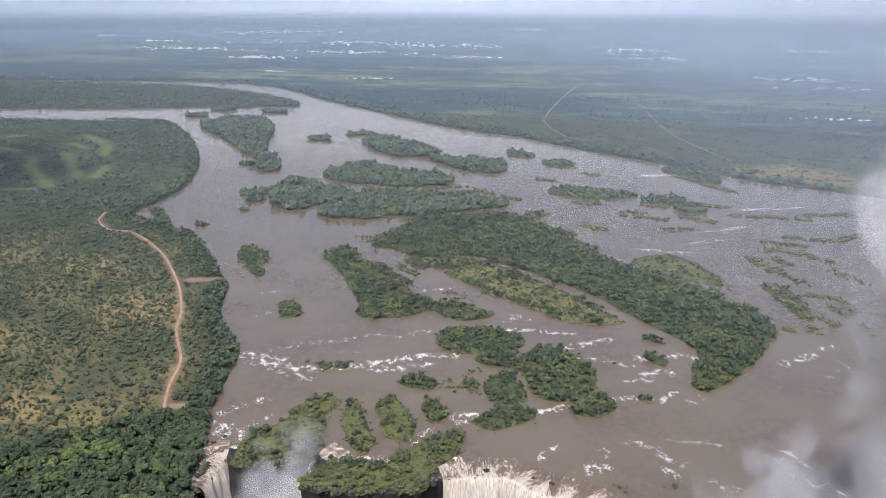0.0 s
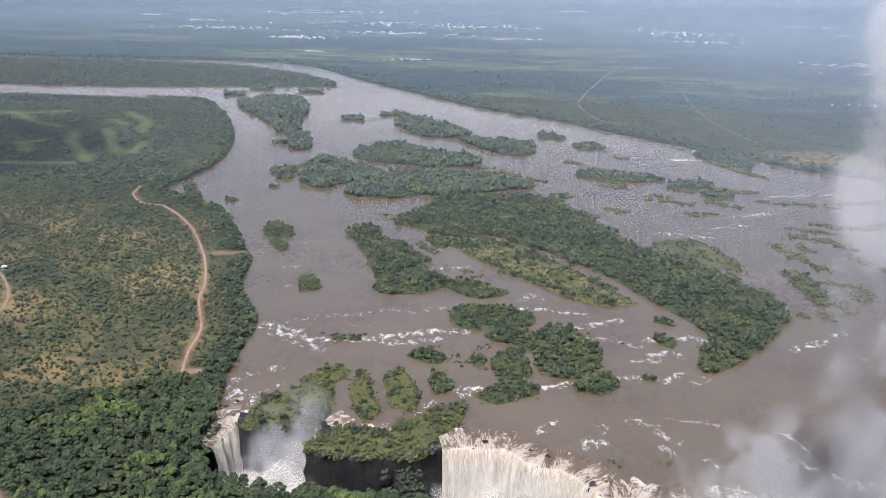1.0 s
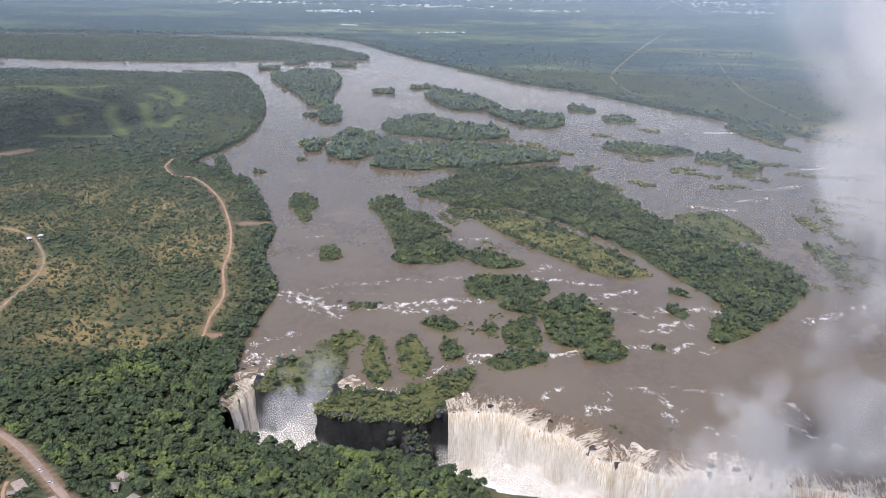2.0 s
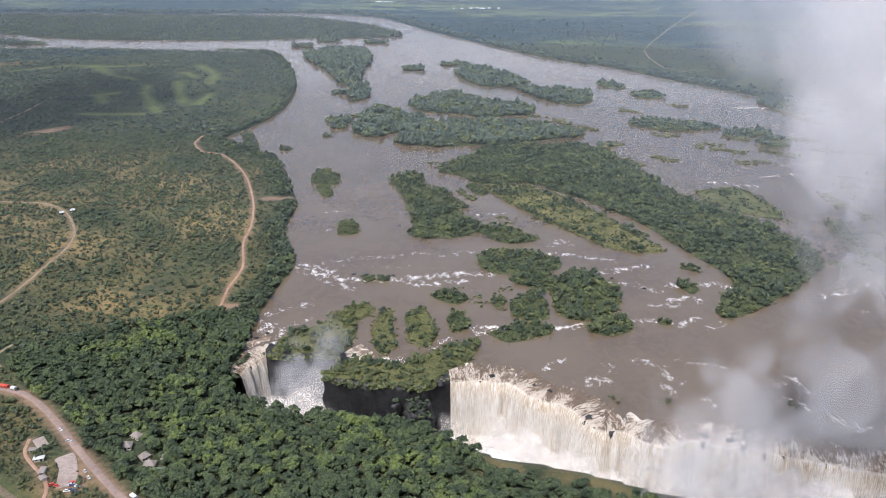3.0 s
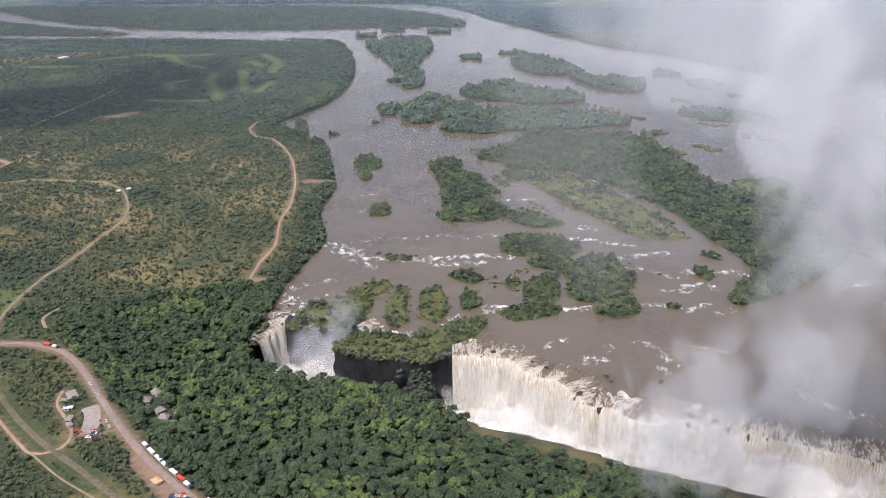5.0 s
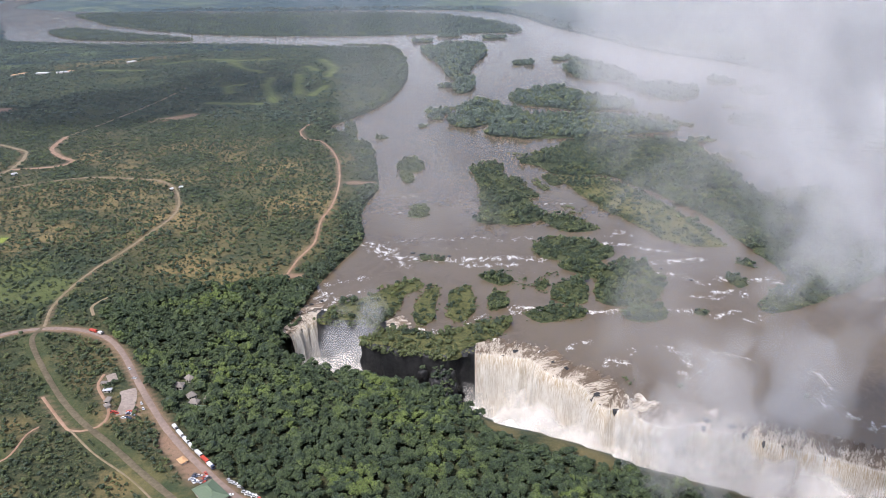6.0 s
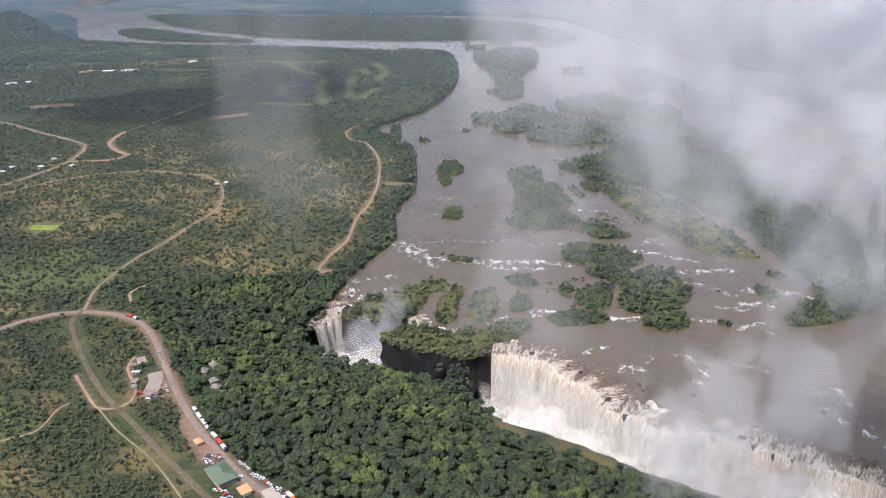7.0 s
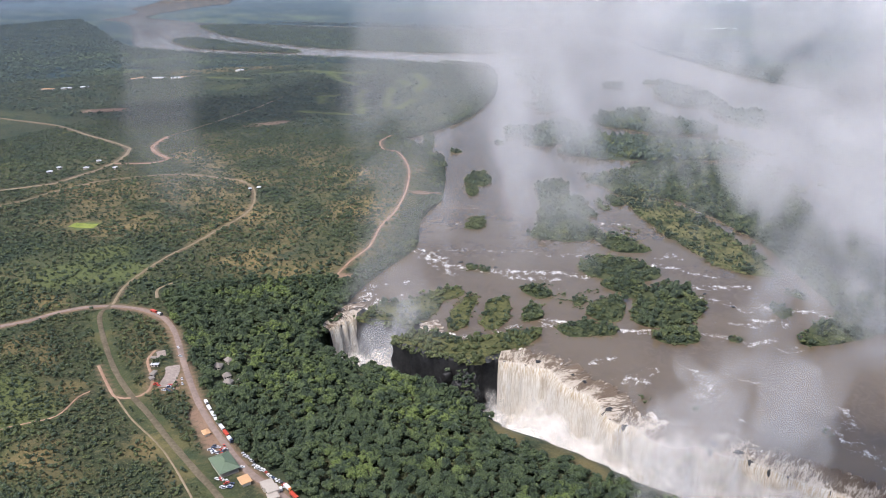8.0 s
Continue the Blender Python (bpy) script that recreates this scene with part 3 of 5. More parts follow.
SHRUB_V = np.array([(0, 0, 1.0)] + [(0.8 * math.cos(a), 0.8 * math.sin(a), 0.58) for a in np.arange(4) * math.pi / 2] + [(math.cos(a), math.sin(a), -0.15) for a in np.arange(4) * math.pi / 2 + 0.7])
SHRUB_F = np.array([(0, 1 + i, 1 + (i + 1) % 4) for i in range(4)] + [f for i in range(4) for f in ((1 + i, 5 + i, 1 + (i + 1) % 4), (1 + (i + 1) % 4, 5 + i, 5 + (i + 1) % 4))])


def lumps(centres, radii, squash=0.75, jitter=0.22, seed=1, shape=None):
    """Uneven leafy clumps as one cloud of faces."""
    rng = np.random.default_rng(seed)
    n = len(centres)
    base, faces = shape or (LUMP_V, LUMP_F)
    turn = rng.uniform(0, 6.28, n)
    c, s = np.cos(turn)[:, None], np.sin(turn)[:, None]
    v = base[None] * (1 + jitter * rng.standard_normal((n, len(base), 1)))
    x, y, z = v[..., 0], v[..., 1] * rng.uniform(0.8, 1.2, (n, 1)), v[..., 2] * squash * rng.uniform(0.8, 1.25, (n, 1))
    v = np.stack([x * c - y * s, x * s + y * c, z], -1) * np.asarray(radii)[:, None, None] + np.asarray(centres)[:, None]
    f = faces[None] + (np.arange(n) * len(base))[:, None, None]
    return v.reshape(-1, 3), f.reshape(-1, 3)


# ---- gorge walls and waterfalls ----
def lip_sheet(name, mat, a, b, profile, step, wobble, seed, flow=False, pieces=1):
    """Sheets hung on the lip between the stations nearest to a and b. profile: rows of metres downstream, height and roughness."""
    p, up = lip_frame(step)
    i = int(np.argmin(np.hypot(p[:, 0] - a[0], p[:, 1] - a[1])))
    j = int(np.argmin(np.hypot(p[:, 0] - b[0], p[:, 1] - b[1])))
    p, up = p[i:j + 1], up[i:j + 1]
    rng = np.random.default_rng(seed)
    run = np.concatenate([[0], np.cumsum(np.hypot(*np.diff(p, axis=0).T))])
    rows, fl = [], []
    for k, (s, z, rough) in enumerate(profile):
        n = np.array([noise.fractal(Vector((u * 0.11, k * 0.35 * wobble, seed)), 0.8, 2.2, 4) for u in run])
        jit = rng.uniform(-1, 1, len(run))
        s2 = s + rough * (n * 1.6 + 0.25 * jit)
        rows.append(np.stack([p[:, 0] - up[:, 0] * s2, p[:, 1] - up[:, 1] * s2, z + min(0.5 * rough, 1.5) * n + min(0.2 * rough, 0.6) * jit], 1))
        fl.append(np.stack([run, np.full_like(run, s - z), run * 0], 1))
    V, fl = np.array(rows), np.array(fl)
    crest = np.repeat([[float(step01(-np.float64(s), -2.0, 1.0))] for s, z, r in profile], len(run), 1)
    cuts = np.linspace(0, len(run) - 1, pieces + 1).astype(int)
    out = []
    for c0, c1 in zip(cuts[:-1], cuts[1:]):
        v = V[:, c0:c1 + 1].reshape(-1, 3)
        me = mesh_of(name, v, grid_faces(len(profile), c1 - c0 + 1), [mat], smooth=True)
        if flow:
            give(me, "flow", "FLOAT_VECTOR", fl[:, c0:c1 + 1].reshape(-1, 3))
            give(me, "crest", "FLOAT", crest[:, c0:c1 + 1].ravel())
            give(me, "silt", "FLOAT", 0.6 * step01(v[:, 2], -26, -4) * step01(-v[:, 2], -2, 3))
        out.append(new(name, me))
    return out


WALL = [(-20, -3, 0), (-15, 0.7, 0.3), (-6, 1.2, 0.5), (0, 0.8, 1.0), (0.8, -5, 1.5), (0.4, -14, 2.2), (1.4, -25, 2.6), (0.8, -38, 3.0), (2.0, -52, 3.2), (2.4, -66, 3.4), (3.5, -82, 3.6), (5, -99, 4.0)]
low_wall = [(s, z - (2.4 if s < 0.5 else 0), r) for s, z, r in WALL]
for a, b, rows, seed in ((LIP[0], LIP[3], [(s, z - (9 if s > -16 else 6), r) for s, z, r in WALL], 4), (LIP[3], LIP[15], WALL, 5), (LIP[15], LIP[-1], low_wall, 3)):
    tagged(lip_sheet("gorge_wall", ROCK, a, b, rows, 3, 1.0, seed)[0], "dark wet basalt wall of the gorge below the river's lip", "cliff", kind="structure")
FALL = [(-40, -0.8, 7.0), (-32, 0.1, 6.0), (-25, 0.5, 5.0), (-20, 1.0, 3.4), (-16, 0.6, 2.8), (-12, 1.1, 2.6), (-8, 0.6, 2.4), (-4, 0.6, 2.0), (-1, 0.1, 1.8), (1.5, -1.6, 1.7), (3.2, -5, 1.7), (4.6, -10, 1.8),
        (6, -18, 1.8), (7, -28, 1.9), (8, -40, 2.0), (9, -54, 2.1), (10, -70, 2.2), (11.5, -86, 2.5), (13, -98, 2.6)]


def waterfall(a, b, rows, step, seed, pieces, label):
    """Churning crest above the lip and the curtains that drop from it."""
    ob = tagged(new("waterfall"), label, "waterfall", "falls over the lip")
    k = next(i for i, r in enumerate(rows) if r[0] > 0)
    for name, span, n in (("crest", (0, k + 1), 1), ("curtain", (k, len(rows)), pieces)):
        for o in sheet_part(name, a, b, rows, span, step, seed, n):
            o.parent = ob


def sheet_part(name, a, b, rows, span, step, seed, n):
    """The whole sheet is shaped once for crest and curtain alike, so that they meet."""
    keep_rows = range(*span)
    made = lip_sheet(name, FALLS, a, b, rows, step, 0.25, seed, True, n)
    for o in made:
        bm = bmesh.new()
        bm.from_mesh(o.data)
        cols = len(bm.verts) // len(rows)
        bm.verts.ensure_lookup_table()
        bmesh.ops.delete(bm, geom=[v for v in bm.verts if v.index // cols not in keep_rows], context="VERTS")
        bm.to_mesh(o.data)
        bm.free()
    return made


waterfall(LIP[15], LIP[-1], FALL, 1.6, 11, 24, "broad white curtain of water falling over a dark rock lip")
waterfall(LIP[0], LIP[3], [(s - 1, z - 4 * step01(s, -25, 0), r) for s, z, r in FALL], 1.2, 12, 3, "narrow steep white cataract beside the wooded bank")
waterfall(LIP[7], (-106, 640), [(s, z, 0.4 * r) for s, z, r in FALL], 0.8, 13, 1, "small side fall dropping off the island's lip")
tagged(lip_sheet("plunge_pool", FALLS, LIP[0], LIP[-1], [(s, -84, 2.5) for s in (0, 8, 16, 24, 34, 46, 58, 70)], 4, 1.0, 15, True)[0], "churning white water at the foot of the falls", "water", kind="structure")


def rocks(places, seed):
    rng = np.random.default_rng(seed)
    for x, y, z, r in places:
        V, F = lumps(np.array([(0, 0, 0.0)]), np.array([1.0]), 0.6, 0.16, int(rng.integers(1, 999)))
        ob = new("boulder", mesh_of("boulder", (V * r + (x, y, z)), F, [ROCK]))
        tagged(ob, "dark wet boulder standing in the white water", "boulder", "boulders in the rapids")


rocks([(158, 584, -1, 4), (262, 570, 0, 4), (284, 566, 0, 4), (-150, 864, 0, 3), (-138, 860, 0, 2.5), (-96, 868, 0, 3), (60, 640, 0, 3), (120, 622, 0, 3), (104, 630, 0, 2.5), (-204, 690, 0, 2.5), (-212, 678, 0, 3), (9, 618, 0, 4), (-60, 668, 0, 2.5), (-25, 672, 0, 2.5), (190, 905, 0, 2.5), (230, 880, 0, 2.5)], 61)


# ---- islands ----
def woodland(name, x, y, z, radii, mat, label, seed, clumps=1, squash=0.85, spread=0.55):
    """Trees past counting: each crown of one or more clumps, on the ground at z."""
    rng = np.random.default_rng(seed)
    n = len(x)
    if not n:
        return
    c = np.stack([x, y, z + radii * 0.75], 1)
    if clumps > 1:
        c = np.repeat(c, clumps, 0)
        r = np.repeat(radii, clumps)
        a, q = rng.uniform(0, 6.28, len(c)), np.sqrt(rng.uniform(0, 1, len(c)))
        c = c + np.stack([np.cos(a) * q * r * spread, np.sin(a) * q * r * spread, (0.5 - q) * r * 0.7 + rng.uniform(-0.15, 0.25, len(c)) * r], 1)
        radii = r * rng.uniform(0.26, 0.54, len(c)) * (0.92 if clumps > 9 else 1.1 if clumps > 4 else 1.25)
    V, F = lumps(c, radii, squash, 0.28, seed, (SHRUB_V, SHRUB_F) if clumps < 3 else (BUSH_V[:13], BUSH_F[:18]))
    X, Y, Z = bowl(V[:, 0], V[:, 1], V[:, 2])
    me = mesh_of(name, np.stack([X, Y, Z], 1), F, [mat])
    tagged(new(name, me), label, "woodland", kind="stuff")


def scatter(poly, spacing, seed, inset=0.0):
    """Uneven places about spacing metres apart within an outline."""
    rng = np.random.default_rng(seed)
    poly = np.asarray(poly, float)
    lo, hi = poly.min(0), poly.max(0)
    X, Y = np.meshgrid(np.arange(lo[0], hi[0], spacing), np.arange(lo[1], hi[1], spacing * 0.87))
    X[1::2] += spacing / 2
    X = (X + rng.uniform(-0.42, 0.42, X.shape) * spacing).ravel()
    Y = (Y + rng.uniform(-0.42, 0.42, Y.shape) * spacing).ravel()
    d = side(poly, X, Y)
    ok = d > inset
    return X[ok], Y[ok], d[ok], rng


island_count = [20]


def rng_edge(seed, n):
    """Small sideways strays."""
    rng = np.random.default_rng(seed + 700)
    return rng.normal(0, 2.8, (n, 2))


def island(pts, trees=1.0, size=5.5, turf=None, mat=None, edge=0.0, height=1.8, label="low wooded river island with a grassy margin"):
    """A low mound out of the river with its trees. trees: share of the ground under crowns; edge: keeps them to a fringe."""
    island_count[0] += 1
    seed = island_count[0]
    line = curve_through(pts, 6 if len(pts) < 20 else 8, True)
    mid = line.mean(0)
    d = np.gradient(line, axis=0)
    nrm = np.stack([-d[:, 1], d[:, 0]], 1) / np.linalg.norm(d, axis=1)[:, None]
    if side(line, line[:1, 0] + nrm[:1, 0], line[:1, 1] + nrm[:1, 1])[0] < 0:
        nrm = -nrm
    wob = rough2(line[:, 0], line[:, 1], 9, seed)[:, None]
    line = line + nrm * (2.0 * wob + min(4.0, 0.05 * np.ptp(line[:, 0])) * rough2(line[:, 0], line[:, 1], 23, seed + 0.5)[:, None])
    bm = bmesh.new()
    rings = []
    for inset, z in ((-2.5, -3.0), (0, 0.25), (2.2, height * 0.7), (4.5, height)):
        q = line + nrm * inset
        X, Y, Z = bowl(q[:, 0], q[:, 1], np.full(len(q), z) + (0.3 * wob[:, 0] if z > 0 else 0))
        rings.append([bm.verts.new(v) for v in zip(X * UNIT, Y * UNIT, Z * UNIT)])
    k = len(line)
    for a, b in zip(rings[:-1], rings[1:]):
        for i in range(k):
            bm.faces.new((a[i], a[(i + 1) % k], b[(i + 1) % k], b[i]))
    top = bm.faces.new(rings[-1])
    bmesh.ops.triangulate(bm, faces=[top])
    bmesh.ops.recalc_face_normals(bm, faces=bm.faces)
    me = bpy.data.meshes.new("island")
    bm.to_mesh(me)
    bm.free()
    me.materials.append(turf or TURF)
    tagged(new("island", me), label, "island", kind="structure")
    if trees > 0:
        size = 0.88 * size
        near = mid[1] < 1000
        x, y, dd, rng = scatter(line, size * (0.80 if near else 0.78), seed, -0.3 if near else -2.0)
        patchy = 0.82 + 0.62 * rough2(x, y, 2.6 * size, seed) + 0.30 * rough2(x, y, 1.1 * size, seed + 2)
        ok = (rng.uniform(0, 1, len(x)) < trees * np.clip(patchy + 0.04, 0.20, 0.97)) & ((edge <= 0) | (dd < edge) | (rng.uniform(0, 1, len(x)) < 0.55))
        ok &= rough2(x, y, 3.6 * size, seed + 5) > -0.58
        x, y = x[ok], y[ok]
        r = size * (0.30 + 1.1 * rng.uniform(0, 1, len(x)) ** 2.6) * (1 + 0.3 * rough2(x, y, 23, seed))
        few = (rng.uniform(0, 1, len(x)) + 0.40 * rough2(x, y, 31, seed + 1)) > 0.56
        many = 4 if near else 2 if mid[1] < 1500 else 1
        woodland("island_trees", x[~few], y[~few], np.full((~few).sum(), height * 0.6), r[~few], mat or (LEAF_RIVER if mid[1] < 1450 else LEAF_MIDHAZE), "dense dark green riverside trees on a low island", seed, many, squash=1.1, spread=0.6)
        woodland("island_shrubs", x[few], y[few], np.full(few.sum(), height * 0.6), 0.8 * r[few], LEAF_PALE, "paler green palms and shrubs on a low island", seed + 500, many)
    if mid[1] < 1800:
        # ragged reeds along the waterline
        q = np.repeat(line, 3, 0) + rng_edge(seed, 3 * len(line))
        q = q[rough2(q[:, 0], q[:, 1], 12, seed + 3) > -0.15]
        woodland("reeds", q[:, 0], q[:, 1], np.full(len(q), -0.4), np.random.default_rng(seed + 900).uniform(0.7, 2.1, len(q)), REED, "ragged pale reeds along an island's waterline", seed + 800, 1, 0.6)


island([(-588, 3159), (-717, 3091), (-899, 3060), (-1259, 2940), (-1900, 2900), (-2600, 3110), (-2950, 3310), (-3265, 3535), (-2980, 3645), (-2420, 3660), (-1754, 3740), (-1385, 3745), (-1110, 3684), (-880, 3539), (-684, 3360)], 0.30, 6.0, FARTURF, LEAF_FARHAZE, height=1.0)
island([(-2800, 2860), (-2810, 2995), (-2690, 2980), (-2310, 2855), (-1890, 2745), (-2164, 2690), (-2475, 2690)], 0.6, 5, FARTURF, LEAF_FARHAZE, height=1.0)
island([(-823, 2646), (-763, 2769), (-635, 2757), (-568, 2604), (-534, 2363), (-510, 2222), (-500, 2110), (-549, 2152), (-618, 2295), (-719, 2452)], 1.0, 7.5)
island([(-485, 2033), (-483, 2139), (-438, 2066), (-418, 1948), (-446, 1929)], 0.9, 7)
island([(-241, 2375), (-195, 2479), (-116, 2402), (-21, 2260), (-10, 2193), (-97, 2159), (-166, 2204)], 0.9, 7)
island([(-32, 2147), (64, 2142), (165, 2107), (168, 1997), (109, 1959), (35, 2029)], 0.8, 6.5)
island([(-294, 1909), (-239, 2027), (-199, 2074), (-112, 1979), (20, 1915), (23, 1840), (-68, 1793), (-151, 1808), (-237, 1829)], 0.75, 6.5)
island([(-369, 1654), (-371, 1798), (-340, 1848), (-253, 1759), (-192, 1713), (-193, 1633), (-264, 1606), (-293, 1567), (-334, 1584)], 1.0, 7)
island([(-244, 1537), (-209, 1656), (-117, 1744), (3, 1732), (94, 1721), (154, 1654), (70, 1596), (-47, 1539), (-174, 1509)], 1.0, 7)
island([(-69, 1450), (-46, 1517), (23, 1551), (106, 1565), (186, 1535), (236, 1449), (286, 1325), (317, 1267), (395, 1189), (444, 1109), (478, 1031), (467, 980), (434, 928), (384, 864), (338, 817), (315, 814), (323, 867), (344, 919), (310, 997), (275, 1055), (234, 1126), (168, 1201), (112, 1251), (53, 1295), (-27, 1276), (-71, 1319), (-116, 1340), (-97, 1406)], 0.95, 6.0)
island([(-26, 1267), (13, 1279), (73, 1260), (130, 1204), (190, 1132), (236, 1067), (265, 1011), (236, 999), (189, 1006), (159, 1041), (118, 1080), (75, 1125), (28, 1185)], 0.85, 4.8, DRYTURF, edge=12, label="river island of yellow grass with scattered trees")
island([(-188, 1261), (-174, 1310), (-142, 1301), (-123, 1245), (-98, 1204), (-52, 1140), (-20, 1082), (-8, 1048), (-23, 1019), (-55, 1008), (-96, 1008), (-114, 1075), (-145, 1170), (-168, 1217)], 0.85, 6)
island([(-13, 1052), (16, 1070), (76, 1038), (79, 1016), (36, 1006)], 0.75, 5)
island([(-112, 1236), (-98, 1244), (-74, 1208), (-84, 1202)], 0.7, 3.6)
island([(-52, 1262), (-36, 1270), (-12, 1226), (-24, 1212), (-40, 1236)], 0.8, 4)
island([(-84, 1196), (-66, 1190), (-34, 1146), (-44, 1140), (-72, 1172)], 0.7, 3.6)
island([(-341, 1270), (-330, 1320), (-292, 1271), (-284, 1230), (-321, 1234)], 0.8, 5)
island([(-312, 1204), (-298, 1224), (-273, 1174), (-282, 1161)], 0.5, 4, mat=LEAF_PALE)
island([(-220, 1036), (-217, 1058), (-199, 1055), (-186, 1007), (-208, 999)], 0.7, 3.5, mat=LEAF_PALE)
island([(-584, 1530), (-578, 1556), (-524, 1454), (-535, 1435)], 1.0, 7)
for cx, cy, r in ((-505, 2010, 24), (-380, 2404, 34), (-895, 2830, 40), (-840, 2990, 46), (-640, 2960, 46), (-455, 1445, 14), (-403, 1560, 9), (-290, 2500, 22), (-250, 2520, 26), (-415, 1700, 30), (-400, 1640, 18), (-106, 853, 9), (-126, 853, 9), (246, 790, 8)):
    island([(cx + r * math.cos(a), cy + 0.8 * r * math.sin(a)) for a in (0.1, 1.1, 2.2, 3.3, 4.3, 5.4)], 1.0, 3.5 if r < 12 else 6, label="small bushy islet in the river")
for pts in ([(253, 1776), (310, 1821), (387, 1800), (457, 1758), (362, 1721), (300, 1731)], [(281, 2122), (330, 2147), (366, 2086), (307, 2067)], [(186, 2258), (228, 2267), (269, 2207), (223, 2190)],
            [(454, 1711), (521, 1759), (566, 1736), (492, 1683)], [(517, 1658), (563, 1676), (578, 1631), (534, 1606)], [(596, 2065), (696, 2084), (712, 1929), (655, 1931)], [(190, 1593), (237, 1583), (188, 1557)]):
    island(pts, 0.55, 5, REED, label="reedy shoal with scattered shrubs")
island([(348, 1281), (423, 1318), (466, 1205), (436, 1174), (390, 1207)], 0.15, 4, REED, height=0.7, label="half-drowned reed bed")
island([(246, 1287), (283, 1309), (330, 1248), (361, 1202), (318, 1225)], 0.1, 4, REED, height=0.7, label="half-drowned reed bed")
island([(528, 1175), (556, 1166), (560, 1085), (533, 1055)], 0.5, 4, REED, height=0.7, label="half-drowned reed bed")
# the cluster above the lip
rng = np.random.default_rng(52)
woodland("island_trees", rng.uniform(-92, -40, 34), rng.uniform(634, 650, 34), np.full(34, 1.8), rng.uniform(2.5, 5, 34), LEAF_RIVER, "dark shrubs on the grassy island at the lip", 53, 2)
woodland("island_trees", rng.uniform(2, 34, 22), rng.uniform(662, 704, 22), np.full(22, 1.5), rng.uniform(3, 5.5, 22), LEAF_RIVER, "dark trees at the upstream end of the lip island", 54, 2)
island([(8, 950), (41, 981), (90, 969), (123, 940), (113, 913), (80, 900), (34, 899), (16, 919)], 0.9, 5.0)
island([(56, 882), (95, 908), (114, 880), (113, 852), (86, 858)], 0.9, 4.8)
island([(70, 834), (98, 838), (108, 812), (114, 783), (91, 769), (66, 790)], 0.85, 4.6)
island([(40, 815), (50, 826), (58, 806), (48, 798)], 0.6, 3.4)
island([(116, 865), (132, 908), (162, 913), (192, 882), (200, 847), (184, 801), (157, 780), (131, 783), (117, 814)], 1.0, 6.0, mat=LEAF_RIVER)
island([(161, 772), (177, 792), (200, 793), (208, 766), (184, 747), (165, 750)], 0.95, 4.5)
island([(48, 730), (67, 747), (105, 762), (115, 742), (71, 715)], 0.85, 4)
island([(-7, 763), (8, 776), (22, 746), (7, 728)], 0.8, 4)
island([(-35, 816), (-23, 832), (9, 816), (2, 795), (-25, 805)], 0.6, 4)
island([(271, 902), (286, 912), (297, 889), (288, 871)], 0.8, 4)
island([(283, 953), (295, 965), (306, 944)], 0.9, 4)
island([(-186, 648), (-184, 681), (-157, 714), (-142, 754), (-114, 782), (-94, 766), (-109, 740), (-104, 699), (-110, 657), (-134, 651), (-159, 646)], 0.42, 4.8, LIPTURF, LEAF_RIVER, height=1.2)
island([(-90, 741), (-77, 769), (-53, 681), (-61, 665), (-74, 678)], 0.40, 3.4, LIPTURF, LEAF_RIVER)
island([(-57, 754), (-42, 783), (-25, 760), (-12, 709), (-21, 685), (-32, 689), (-47, 727)], 0.40, 3.4, LIPTURF, LEAF_RIVER)
island([(-108, 611), (-103, 634), (-77, 652), (-33, 654), (-3, 690), (26, 713), (40, 696), (33, 669), (13, 642), (6, 627), (-6, 611), (-34, 608), (-63, 606), (-94, 608)], 0.44, 4.0, LIPTURF, LEAF_PALE, height=2.6, label="grassy island on the lip above a dark cliff")


# ---- woods ----
def clear_of(x, y, lines):
    """Which places keep clear of the roads and lawns."""
    ok = np.ones(len(x), bool)
    for line, w in lines:
        ok &= off_line(line, x, y) > w
    return ok


OPEN_LINES = [(ROAD, 10), (LOOP, 6), (RIVERSIDE, 6), (TOWNROAD, 9), (REDPATH, 9), (RAIL, 9), (TRACK2, 4), (PATH_A, 4), (PATH_B, 5), (SPUR, 5),
              ([(-195, 382), (-140, 348)], 11), ([(-292, 440), (-280, 428), (-266, 404)], 8), ([(-330, 459), (-318, 449)], 6), ([(-125, 335), (-40, 310)], 24), ([(-246, 470), (-225, 450), (-203, 436)], 9),
              ([(78, 500), (120, 497), (200, 484), (330, 462)], 15), ([(-382, 1127), (-335, 1135)], 14), ([(-281, 738), (-266, 745)], 8)]
BUSHLAND = [(-290, 720), (-330, 690), (-420, 620), (-440, 560), (-392, 530), (-477, 520), (-560, 480), (-620, 250), (-1500, 300), (-1500, 1300), (-1150, 1420), (-780, 1500),
            (-620, 1500), (-560, 1450), (-460, 1386), (-353, 1194), (-306, 1047), (-289, 985), (-238, 883), (-234, 763)]
SOUTHBUSH = [(-620, 250), (-560, 480), (-477, 515), (-392, 518), (-290, 450), (-165, 366), (-30, 315), (40, 285), (40, 60), (-500, 60)]
GOLFLAND = [(-620, 1500), (-780, 1500), (-1150, 1420), (-1500, 1300), (-2200, 1300), (-2300, 2560), (-1740, 2636), (-1142, 2660), (-949, 2636), (-806, 2428), (-683, 2155), (-614, 1915), (-586, 1725), (-604, 1565)]
NEARWOOD = [(-60, 345), (60, 330), (170, 350), (190, 420), (60, 450), (-60, 440)]
SHORE = [tuple(p) for p in WEST_BANK[2:23]]


